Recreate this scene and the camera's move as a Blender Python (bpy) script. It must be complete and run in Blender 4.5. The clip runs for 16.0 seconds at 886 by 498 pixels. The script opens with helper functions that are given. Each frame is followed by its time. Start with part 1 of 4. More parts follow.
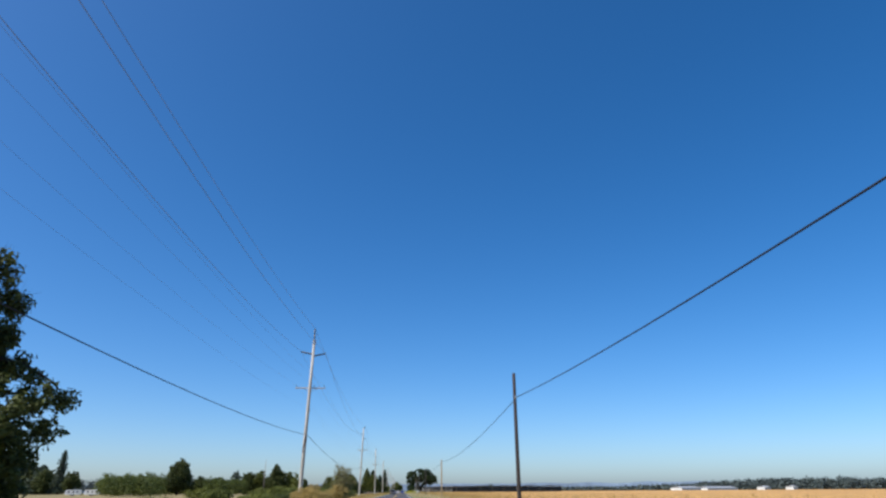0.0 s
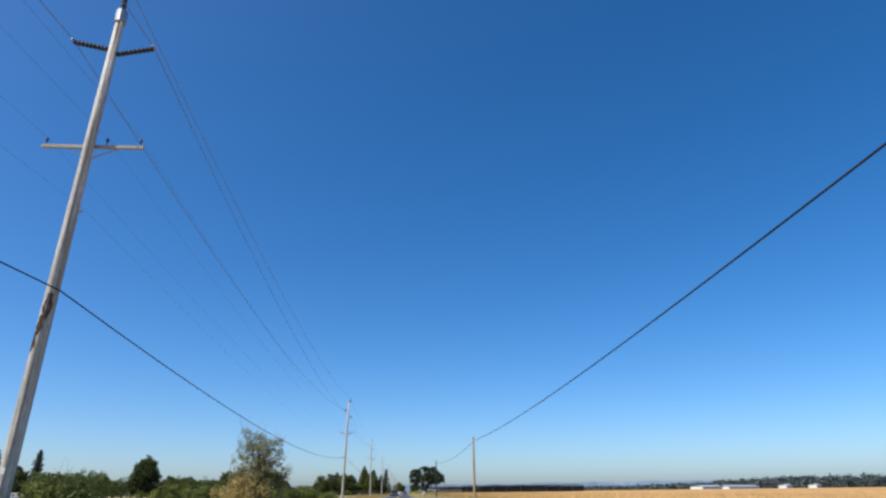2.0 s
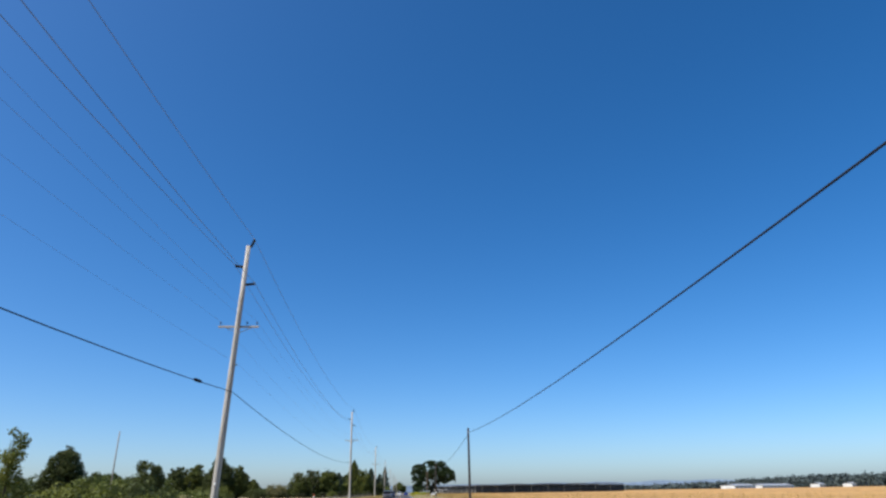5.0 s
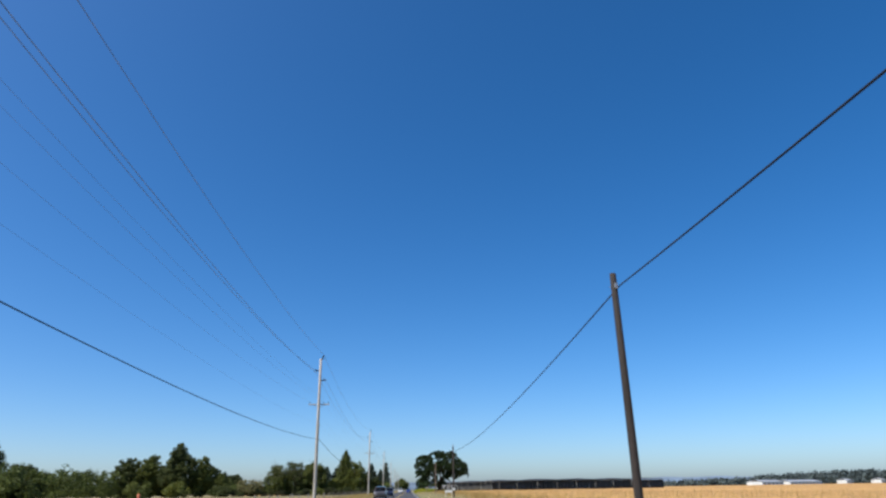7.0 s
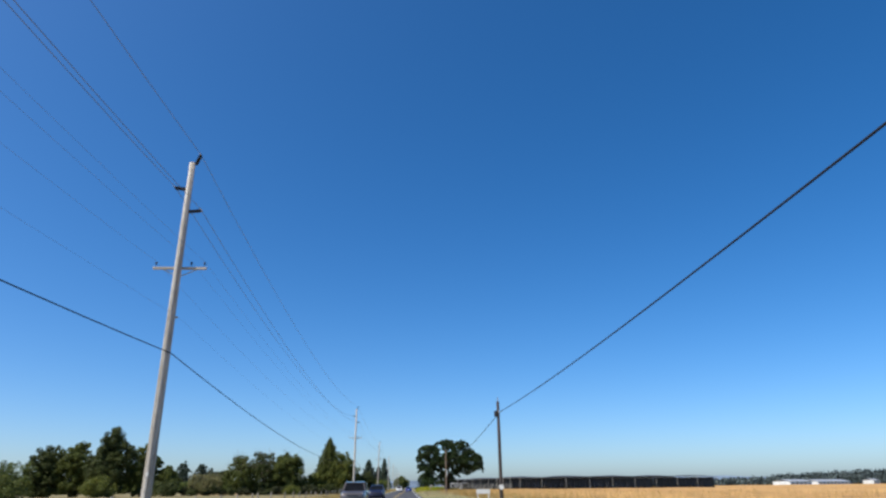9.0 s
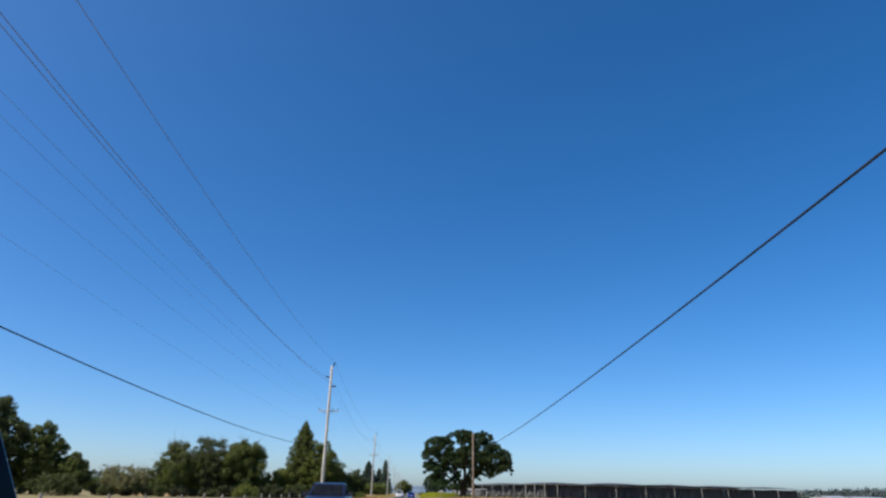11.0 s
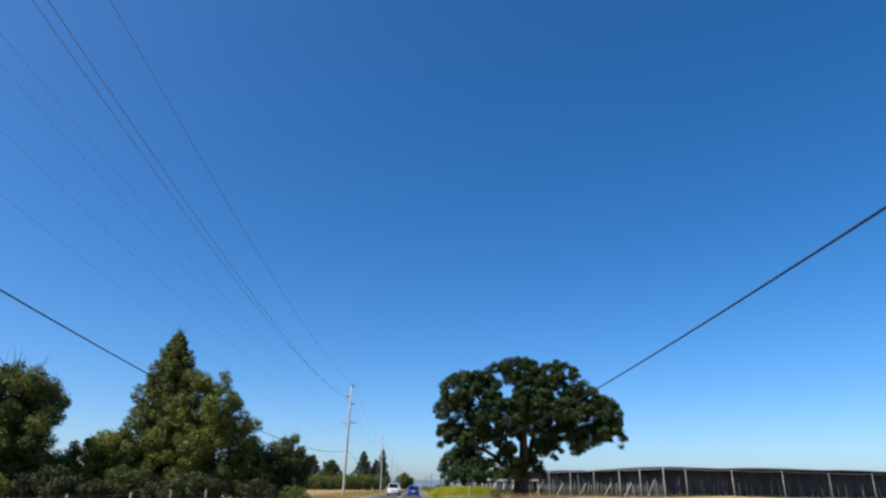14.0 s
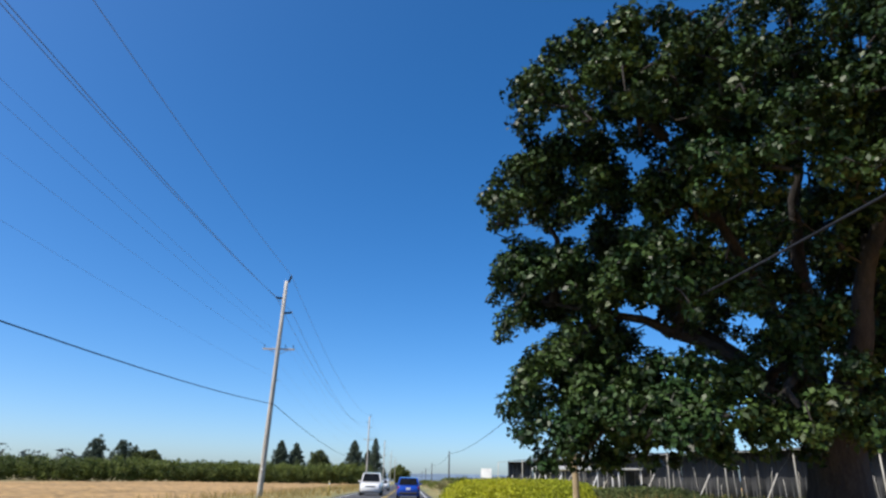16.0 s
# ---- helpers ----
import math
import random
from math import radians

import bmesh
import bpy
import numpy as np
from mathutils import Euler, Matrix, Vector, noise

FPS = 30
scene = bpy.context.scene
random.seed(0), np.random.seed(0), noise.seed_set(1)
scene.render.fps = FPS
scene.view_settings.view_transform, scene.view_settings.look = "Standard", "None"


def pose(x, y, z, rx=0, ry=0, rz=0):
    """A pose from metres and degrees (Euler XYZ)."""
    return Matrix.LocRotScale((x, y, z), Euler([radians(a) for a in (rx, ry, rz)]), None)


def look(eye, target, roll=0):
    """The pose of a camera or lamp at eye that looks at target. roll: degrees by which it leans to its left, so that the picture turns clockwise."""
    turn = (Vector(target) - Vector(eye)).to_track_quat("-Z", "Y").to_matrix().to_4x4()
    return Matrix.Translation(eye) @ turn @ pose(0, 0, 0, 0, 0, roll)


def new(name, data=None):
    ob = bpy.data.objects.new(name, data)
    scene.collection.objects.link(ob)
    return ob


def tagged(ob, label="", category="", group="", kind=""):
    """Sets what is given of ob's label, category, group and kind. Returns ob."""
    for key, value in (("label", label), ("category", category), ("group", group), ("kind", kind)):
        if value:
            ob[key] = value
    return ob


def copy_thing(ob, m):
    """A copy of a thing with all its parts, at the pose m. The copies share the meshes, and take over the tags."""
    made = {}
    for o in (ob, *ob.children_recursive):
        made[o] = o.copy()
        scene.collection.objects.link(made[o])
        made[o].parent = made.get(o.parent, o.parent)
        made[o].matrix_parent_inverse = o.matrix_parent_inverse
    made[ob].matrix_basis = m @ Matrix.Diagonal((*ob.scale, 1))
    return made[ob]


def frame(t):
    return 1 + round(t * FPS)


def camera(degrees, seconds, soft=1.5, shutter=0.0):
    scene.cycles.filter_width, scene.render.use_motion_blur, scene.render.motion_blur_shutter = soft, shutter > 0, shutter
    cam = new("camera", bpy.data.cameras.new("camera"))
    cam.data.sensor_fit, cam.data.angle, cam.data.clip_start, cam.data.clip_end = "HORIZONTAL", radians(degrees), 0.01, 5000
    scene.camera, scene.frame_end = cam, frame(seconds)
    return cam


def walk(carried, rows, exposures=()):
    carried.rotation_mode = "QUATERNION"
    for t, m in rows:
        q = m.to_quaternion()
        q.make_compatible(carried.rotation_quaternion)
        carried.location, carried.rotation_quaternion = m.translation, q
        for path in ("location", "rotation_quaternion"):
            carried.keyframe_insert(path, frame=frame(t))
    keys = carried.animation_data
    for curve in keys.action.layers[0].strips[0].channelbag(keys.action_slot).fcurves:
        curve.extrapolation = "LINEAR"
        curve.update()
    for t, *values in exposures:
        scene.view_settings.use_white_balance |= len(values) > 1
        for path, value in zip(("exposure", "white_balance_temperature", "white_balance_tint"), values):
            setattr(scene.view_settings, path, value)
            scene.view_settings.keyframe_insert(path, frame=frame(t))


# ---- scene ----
cam = camera(70.5, 16.0, soft=2.5)
PATH = [
    (0.0, -0.088, -0.000, 1.3, 111.109, 0.312, -3.447),
    (0.8, -0.069, 20.566, 1.3, 111.165, 0.406, -3.360),
    (1.6, -0.062, 41.338, 1.3, 111.145, 0.476, -3.233),
    (2.0, -0.106, 51.518, 1.3, 111.161, 0.634, -3.225),
    (2.8, -0.074, 71.899, 1.3, 111.202, 0.636, -3.326),
    (3.5, -0.027, 89.448, 1.3, 111.273, 0.865, -3.229),
    (4.0, -0.036, 101.860, 1.3, 111.297, 1.024, -3.145),
    (4.2, -0.024, 106.857, 1.3, 111.323, 0.837, -3.174),
    (6.5, 0.101, 164.991, 1.3, 110.934, 0.913, -2.973),
    (7.0, 0.104, 177.419, 1.3, 110.964, 0.858, -2.891),
    (7.3, 0.097, 184.790, 1.3, 110.982, 0.707, -2.870),
    (8.0, 0.036, 201.890, 1.3, 111.011, 0.509, -2.778),
    (8.6, 0.034, 216.426, 1.3, 110.927, 0.518, -2.809),
    (9.2, 0.087, 230.894, 1.3, 110.827, 0.605, -2.915),
    (11.4, 0.074, 285.419, 1.3, 111.388, -1.105, -2.609),
    (12.4, 0.044, 310.240, 1.3, 111.052, -0.469, -2.366),
    (13.0, -0.020, 325.364, 1.3, 111.039, -0.692, -2.462),
    (13.5, -0.107, 337.979, 1.3, 110.998, -0.601, -2.347),
    (14.2, -0.079, 356.053, 1.3, 110.822, -0.588, -2.632),
    (15.0, -0.024, 377.083, 1.3, 110.729, -0.863, -2.981),
    (15.5, -0.001, 390.407, 1.3, 110.439, -0.860, -2.914),
    (16.0, 0.023, 403.871, 1.3, 110.377, -0.980, -2.839),
]
walk(cam, [(t, pose(*p)) for t, *p in PATH], [(0.0, 0.26), (12.0, 0.26), (14.0, 0.31), (14.8, 0.35), (16.0, 0.42)])

# ---- sky and sun ----
SUN_ELEVATION, SUN_AZIMUTH = 52, -118
world = bpy.data.worlds.new("clear_sky")
scene.world = world
world.use_nodes = True
wn, wl = world.node_tree.nodes, world.node_tree.links
sky = wn.new("ShaderNodeTexSky")
sky.sky_type, sky.sun_disc = "NISHITA", False
sky.sun_elevation, sky.sun_rotation = radians(SUN_ELEVATION), radians(SUN_AZIMUTH)
sky.air_density, sky.dust_density, sky.ozone_density = 0.71, 1.27, 4.3
vivid = wn.new("ShaderNodeHueSaturation")
vivid.inputs["Saturation"].default_value = 1.31
wn["Background"].inputs[1].default_value = 0.15
wl.new(sky.outputs[0], vivid.inputs["Color"])
wl.new(vivid.outputs[0], wn["Background"].inputs[0])

sun = new("sun", bpy.data.lights.new("sun", "SUN"))
sun.data.energy, sun.data.angle, sun.data.color = 4.4, radians(0.53), (1.0, 0.93, 0.82)
_a, _e = radians(SUN_AZIMUTH), radians(SUN_ELEVATION)
sun.matrix_world = look((math.sin(_a) * math.cos(_e) * 50, math.cos(_a) * math.cos(_e) * 50, math.sin(_e) * 50), (0, 0, 0))


# ---- materials ----
def material(name, base, rough=0.8, metal=0.0, scale=4.0, second=None, fine=60.0, amount=0.5, bump=0.3,
             stretch=(1, 1, 1), island=0.0, item=0.0, translucent=0.0, coat=0.0, bump_distance=0.02, specular=0.5, contrast=(0.35, 0.65)):
    m = bpy.data.materials.new(name)
    m.use_nodes = True
    n, l = m.node_tree.nodes, m.node_tree.links
    bsdf = n["Principled BSDF"]
    bsdf.inputs["Roughness"].default_value = rough
    bsdf.inputs["Metallic"].default_value = metal
    bsdf.inputs["Coat Weight"].default_value = coat
    bsdf.inputs["Specular IOR Level"].default_value = 0.2 if translucent else specular
    co = n.new("ShaderNodeTexCoord")
    mp = n.new("ShaderNodeMapping")
    mp.inputs["Scale"].default_value = stretch
    l.new(co.outputs["Object"], mp.inputs[0])
    big = n.new("ShaderNodeTexNoise")
    big.inputs["Scale"].default_value = scale
    big.inputs["Detail"].default_value = 6
    small = n.new("ShaderNodeTexNoise")
    small.inputs["Scale"].default_value = fine
    small.inputs["Detail"].default_value = 4
    l.new(mp.outputs[0], big.inputs["Vector"])
    l.new(mp.outputs[0], small.inputs["Vector"])
    ramp = n.new("ShaderNodeMapRange")
    ramp.inputs[1].default_value, ramp.inputs[2].default_value = contrast
    l.new(big.outputs["Fac"], ramp.inputs[0])
    mix = n.new("ShaderNodeMix")
    mix.data_type = "RGBA"
    mix.inputs[6].default_value = (*base, 1)
    mix.inputs[7].default_value = (*(second or [c * 0.6 for c in base]), 1)
    l.new(ramp.outputs[0], mix.inputs[0])
    grain = n.new("ShaderNodeMapRange")
    grain.inputs[1].default_value, grain.inputs[2].default_value = 0.3, 0.7
    grain.inputs[3].default_value, grain.inputs[4].default_value = 1 - amount * 0.6, 1 + amount * 0.4
    l.new(small.outputs["Fac"], grain.inputs[0])
    value = grain.outputs[0]
    for weight, node, out in ((island, "ShaderNodeNewGeometry", "Random Per Island"), (item, "ShaderNodeObjectInfo", "Random")):
        if weight:
            src = n.new(node)
            vary = n.new("ShaderNodeMapRange")
            vary.inputs[3].default_value, vary.inputs[4].default_value = 1 - weight, 1 + weight
            l.new(src.outputs[out], vary.inputs[0])
            times = n.new("ShaderNodeMath")
            times.operation = "MULTIPLY"
            l.new(value, times.inputs[0])
            l.new(vary.outputs[0], times.inputs[1])
            value = times.outputs[0]
    tint = n.new("ShaderNodeVectorMath")
    tint.operation = "SCALE"
    l.new(mix.outputs[2], tint.inputs[0])
    l.new(value, tint.inputs[3])
    l.new(tint.outputs[0], bsdf.inputs["Base Color"])
    if bump:
        bp = n.new("ShaderNodeBump")
        bp.inputs["Strength"].default_value = bump
        bp.inputs["Distance"].default_value = bump_distance
        l.new(small.outputs["Fac"], bp.inputs["Height"])
        l.new(bp.outputs[0], bsdf.inputs["Normal"])
    if translucent:
        tr = n.new("ShaderNodeBsdfTranslucent")
        ms = n.new("ShaderNodeMixShader")
        ms.inputs[0].default_value = translucent
        l.new(tint.outputs[0], tr.inputs[0])
        l.new(bsdf.outputs[0], ms.inputs[1])
        l.new(tr.outputs[0], ms.inputs[2])
        l.new(ms.outputs[0], n["Material Output"].inputs[0])
    return m


M_GROUND = material("dry_ground", (0.27, 0.21, 0.085), 0.95, scale=0.035, second=(0.18, 0.155, 0.058), fine=3.0, amount=0.7, bump=0.4, bump_distance=0.05)
M_VERGE = material("verge_grass", (0.30, 0.24, 0.09), 0.95, scale=0.12, second=(0.13, 0.15, 0.045), fine=5.0, amount=0.7)
M_WHEAT = material("ripe_grain", (0.56, 0.325, 0.10), 0.9, scale=0.05, second=(0.46, 0.25, 0.072), fine=1.6, amount=0.7, bump=0.8, stretch=(1, 0.25, 1), bump_distance=0.15)
M_STUBBLE = material("stubble", (0.40, 0.25, 0.10), 0.95, scale=0.06, second=(0.29, 0.185, 0.07), fine=1.8, amount=0.8, bump=0.8, bump_distance=0.12)
M_STALK = material("grain_stalks", (0.47, 0.34, 0.135), 0.85, scale=0.2, second=(0.34, 0.245, 0.085), island=0.35, translucent=0.25, bump=0)
M_SEED = material("pale_grass_heads", (0.62, 0.52, 0.30), 0.85, scale=0.3, second=(0.45, 0.36, 0.17), island=0.3, translucent=0.3, bump=0)
M_ASPHALT = material("asphalt", (0.075, 0.073, 0.07), 0.85, scale=0.4, second=(0.05, 0.05, 0.052), fine=90, amount=0.8, bump=0.5, bump_distance=0.006)
M_WHITE_LINE = material("white_road_paint", (0.75, 0.75, 0.72), 0.6, scale=3, second=(0.5, 0.5, 0.48), fine=60, amount=0.4)
M_YELLOW_LINE = material("yellow_road_paint", (0.62, 0.42, 0.05), 0.6, scale=3, second=(0.45, 0.3, 0.05), fine=60, amount=0.4)
M_POLE = material("weathered_pole_wood", (0.58, 0.555, 0.50), 0.85, scale=2.2, second=(0.33, 0.295, 0.245), fine=22, amount=0.9, bump=0.8, stretch=(5, 5, 0.2), item=0.1, contrast=(0.42, 0.62))
M_POLE_DARK = material("creosoted_pole_wood", (0.062, 0.047, 0.040), 0.85, scale=2.0, second=(0.030, 0.025, 0.024), fine=22, amount=0.9, bump=0.6, stretch=(4, 4, 0.25), item=0.3)
M_POLE_TAN = material("tan_pole_wood", (0.42, 0.33, 0.20), 0.85, scale=2.0, second=(0.25, 0.18, 0.10), fine=22, amount=0.9, bump=0.6, stretch=(4, 4, 0.25))
M_POLE_BROWN = material("sun_bleached_brown_pole_wood", (0.30, 0.22, 0.16), 0.85, scale=2.0, second=(0.12, 0.085, 0.06), fine=22, amount=0.9, bump=0.6, stretch=(4, 4, 0.25))
M_SCAR = material("rusty_brown_bare_wood", (0.25, 0.125, 0.055), 0.9, scale=5, second=(0.11, 0.065, 0.04), fine=30, amount=0.9, bump=0.6, stretch=(4, 4, 0.5))
M_ARM = material("crossarm_wood", (0.48, 0.44, 0.38), 0.85, scale=3, second=(0.36, 0.32, 0.26), fine=30, amount=0.7, stretch=(0.3, 4, 4))
M_INSULATOR = material("dark_glazed_insulator", (0.016, 0.016, 0.022), 0.45, scale=8, fine=40, amount=0.3, bump=0.1)
M_STEEL = material("galvanised_steel", (0.45, 0.46, 0.47), 0.45, 0.8, scale=6, second=(0.33, 0.34, 0.35), fine=50, amount=0.4, bump=0.1)
M_WIRE = material("aluminium_conductor", (0.24, 0.26, 0.30), 0.6, 0.2, scale=2, fine=40, amount=0.3, bump=0)
M_CABLE = material("black_telephone_cable", (0.035, 0.040, 0.055), 0.9, scale=2, fine=30, amount=0.4, bump=0, specular=0.1)
M_BARK = material("furrowed_bark", (0.052, 0.043, 0.036), 0.95, scale=3, second=(0.026, 0.022, 0.020), fine=18, amount=0.9, bump=1.0, stretch=(3, 3, 0.6), bump_distance=0.05)
# dark base and wide leaf-to-leaf tone stand in for highlights and deep shade
M_OAK = material("oak_leaves", (0.017, 0.040, 0.012), 0.42, scale=0.5, second=(0.046, 0.075, 0.019), fine=8, amount=0.6, bump=0, island=0.7, translucent=0.04, specular=0.5)
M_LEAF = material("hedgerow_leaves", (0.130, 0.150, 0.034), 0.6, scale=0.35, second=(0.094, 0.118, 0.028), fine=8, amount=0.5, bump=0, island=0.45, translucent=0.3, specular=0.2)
M_LEAF_YELLOW = material("yellow_green_leaves", (0.170, 0.185, 0.036), 0.55, scale=0.4, second=(0.110, 0.140, 0.032), fine=8, amount=0.5, bump=0, island=0.45, translucent=0.35)
M_TWIG = material("pale_dry_twigs", (0.24, 0.20, 0.15), 0.9, scale=3, second=(0.16, 0.13, 0.10), fine=18, amount=0.6, bump=0.4)
M_DRY = material("dry_golden_grass", (0.46, 0.35, 0.14), 0.85, scale=0.5, second=(0.33, 0.26, 0.09), fine=8, amount=0.5, bump=0, island=0.4, translucent=0.3)
M_LEAF_DARK = material("dark_leaves", (0.084, 0.104, 0.030), 0.6, scale=0.4, second=(0.062, 0.080, 0.024), fine=8, amount=0.5, bump=0, island=0.45, translucent=0.3, specular=0.2)
# needles of distant trees only: haze is mixed into this lighter colour
M_NEEDLE = material("haze_lightened_needles", (0.072, 0.100, 0.066), 0.6, scale=0.4, second=(0.052, 0.076, 0.052), fine=8, amount=0.5, bump=0, island=0.4, translucent=0.15)
M_ORCHARD = material("orchard_leaves", (0.135, 0.165, 0.034), 0.55, scale=0.09, second=(0.080, 0.108, 0.030), fine=4, amount=0.5, bump=0, island=0.45, translucent=0.3)
# dull brown-green, darkened further to put the hedge-foot shade into the colour
M_THICKET = material("shade_darkened_thicket_leaves", (0.054, 0.068, 0.026), 0.7, scale=0.5, second=(0.044, 0.046, 0.022), fine=8, amount=0.6, bump=0, island=0.5, translucent=0.15, specular=0.15)
M_SPARSE = material("dusty_autumn_leaves", (0.28, 0.25, 0.115), 0.7, scale=0.6, second=(0.19, 0.20, 0.08), fine=8, amount=0.5, bump=0, island=0.45, translucent=0.35)
M_LIME = material("bright_yellow_green_shrub_leaves", (0.37, 0.37, 0.02), 0.55, scale=0.3, second=(0.28, 0.31, 0.02), fine=6, amount=0.4, bump=0, island=0.3, translucent=0.35)
# leaf colour lifted towards blue to carry the haze before distant woods
M_WOODS = material("haze_tinted_woods_leaves", (0.062, 0.084, 0.080), 0.8, scale=0.02, second=(0.048, 0.068, 0.066), fine=1, amount=0.4, bump=0, island=0.4)
# pale blue base colour stands in for the air's haze over far hills
M_HILL = material("haze_tinted_hills", (0.15, 0.21, 0.29), 1.0, scale=0.002, second=(0.12, 0.17, 0.24), fine=0.02, amount=0.3, bump=0)
M_NET = material("black_shade_net", (0.048, 0.050, 0.056), 0.9, scale=0.6, second=(0.032, 0.033, 0.038), fine=25, amount=0.6, bump=0.4, item=0.25)
M_CURTAIN = material("grey_shade_curtain", (0.050, 0.051, 0.054), 0.9, scale=0.5, second=(0.032, 0.034, 0.036), fine=12, amount=0.6, bump=0.6, stretch=(3, 3, 0.3), item=0.3)
M_POST = material("silvered_fence_post_wood", (0.27, 0.25, 0.22), 0.9, scale=3, second=(0.20, 0.18, 0.15), fine=25, amount=0.8, bump=0.6, stretch=(3, 3, 0.4), item=0.25)
M_PALE_POST = material("pale_bleached_post_wood", (0.54, 0.52, 0.47), 0.85, scale=3, second=(0.38, 0.36, 0.31), fine=25, amount=0.6, bump=0.5, stretch=(3, 3, 0.4), item=0.2)
M_WHITE = material("white_painted_metal", (0.78, 0.78, 0.76), 0.45, scale=1.2, second=(0.66, 0.66, 0.63), fine=20, amount=0.2, bump=0.1)
M_SHED = material("white_barn_cladding", (0.75, 0.75, 0.73), 0.6, scale=0.4, second=(0.6, 0.6, 0.58), fine=6, amount=0.3, bump=0.2)
M_ROOF = material("grey_metal_roofing", (0.55, 0.56, 0.57), 0.5, 0.3, scale=0.5, second=(0.42, 0.43, 0.44), fine=6, amount=0.3)
M_ORANGE = material("faded_orange_plastic", (0.62, 0.16, 0.06), 0.6, scale=5, second=(0.45, 0.12, 0.06), fine=30, amount=0.3)
M_YELLOW = material("yellow_plastic", (0.65, 0.48, 0.12), 0.6, scale=5, second=(0.5, 0.36, 0.1), fine=30, amount=0.3)
M_BLUE = material("bright_blue_car_paint", (0.012, 0.085, 0.52), 0.22, 0.35, scale=2, second=(0.010, 0.070, 0.44), fine=400, amount=0.15, bump=0, coat=1.0)
M_NAVY = material("dark_navy_car_paint", (0.012, 0.014, 0.040), 0.3, 0.0, scale=2, second=(0.010, 0.011, 0.032), fine=400, amount=0.15, bump=0, coat=0.2)
M_CARWHITE = material("white_car_paint", (0.72, 0.72, 0.71), 0.28, scale=2, second=(0.66, 0.66, 0.65), fine=300, amount=0.1, bump=0, coat=1.0)
M_SILVER = material("brown_grey_car_paint", (0.13, 0.11, 0.10), 0.3, 0.4, scale=2, second=(0.10, 0.09, 0.08), fine=300, amount=0.15, bump=0, coat=1.0)
M_TYRE = material("tyre_rubber", (0.02, 0.02, 0.02), 0.9, scale=9, fine=80, amount=0.4)
M_RIM = material("alloy_rim", (0.5, 0.5, 0.52), 0.35, 0.9, scale=9, fine=80, amount=0.2, bump=0)
M_BLACK = material("black_plastic_trim", (0.025, 0.025, 0.027), 0.6, scale=6, fine=80, amount=0.4)
M_TAIL = material("red_tail_lamp_lens", (0.35, 0.012, 0.012), 0.15, scale=6, fine=80, amount=0.2, bump=0, coat=1.0)
M_HEAD = material("clear_headlamp_lens", (0.62, 0.64, 0.66), 0.12, 0.4, scale=6, fine=80, amount=0.2, bump=0, coat=1.0)
M_GLASS = material("tinted_car_glass", (0.012, 0.014, 0.018), 0.06, scale=3, fine=40, amount=0.1, bump=0, specular=0.02)


# ---- mesh helpers ----
def thing(name, label, category, group="", kind="", at=(0, 0, 0), rz=0.0):
    ob = new(name)
    ob.empty_display_size = 0.2
    ob.matrix_basis = pose(*at, 0, 0, rz)
    return tagged(ob, label, category, group, kind)


def link(name, me, mat, parent=None, label=""):
    if mat:
        me.materials.append(mat)
    ob = new(name, me)
    if parent:
        ob.parent = parent
    return tagged(ob, label) if label else ob


def part(name, bm, mat, parent=None, label="", smooth=False):
    me = bpy.data.meshes.new(name)
    bm.to_mesh(me)
    bm.free()
    if smooth:
        me.polygons.foreach_set("use_smooth", [True] * len(me.polygons))
    return link(name, me, mat, parent, label)


def raw(name, verts, faces, mat, parent=None, label=""):
    """One mesh from numpy arrays: verts (n, 3), faces (m, 3 or 4)."""
    me = bpy.data.meshes.new(name)
    verts, faces = np.asarray(verts, np.float32), np.asarray(faces, np.int32)
    k = faces.shape[1]
    me.vertices.add(len(verts))
    me.vertices.foreach_set("co", verts.ravel())
    me.loops.add(faces.size)
    me.loops.foreach_set("vertex_index", faces.ravel())
    me.polygons.add(len(faces))
    me.polygons.foreach_set("loop_start", np.arange(0, faces.size, k, dtype=np.int32))
    me.update(calc_edges=True)
    return link(name, me, mat, parent, label)


def box(bm, x, y, z, sx, sy, sz, bevel=0.0, turn=None):
    """A box with its base centre at x, y, z."""
    m = Matrix.Translation((x, y, z)) @ (turn or Matrix()) @ Matrix.Translation((0, 0, sz / 2)) @ Matrix.Diagonal((sx, sy, sz, 1))
    out = bmesh.ops.create_cube(bm, size=1, matrix=m)
    if bevel:
        edges = list({e for v in out["verts"] for e in v.link_edges})
        bmesh.ops.bevel(bm, geom=edges, offset=bevel, segments=1, affect="EDGES")


def tube(bm, points, radii, sides=8, caps=True):
    """A tapered tube along the points."""
    points = [Vector(p) for p in points]
    rings, side = [], None
    for i, p in enumerate(points):
        d = (points[min(i + 1, len(points) - 1)] - points[max(i - 1, 0)]).normalized()
        if side is None:
            side = d.orthogonal().normalized()
        side = (side - d * side.dot(d)).normalized()
        other = d.cross(side)
        r = radii[i] if hasattr(radii, "__len__") else radii
        rings.append([bm.verts.new(p + (side * math.cos(a) + other * math.sin(a)) * r)
                      for a in (2 * math.pi * k / sides for k in range(sides))])
    for a, b in zip(rings, rings[1:]):
        for k in range(sides):
            bm.faces.new((a[k], a[(k + 1) % sides], b[(k + 1) % sides], b[k]))
    if caps:
        bm.faces.new(rings[0][::-1])
        bm.faces.new(rings[-1])


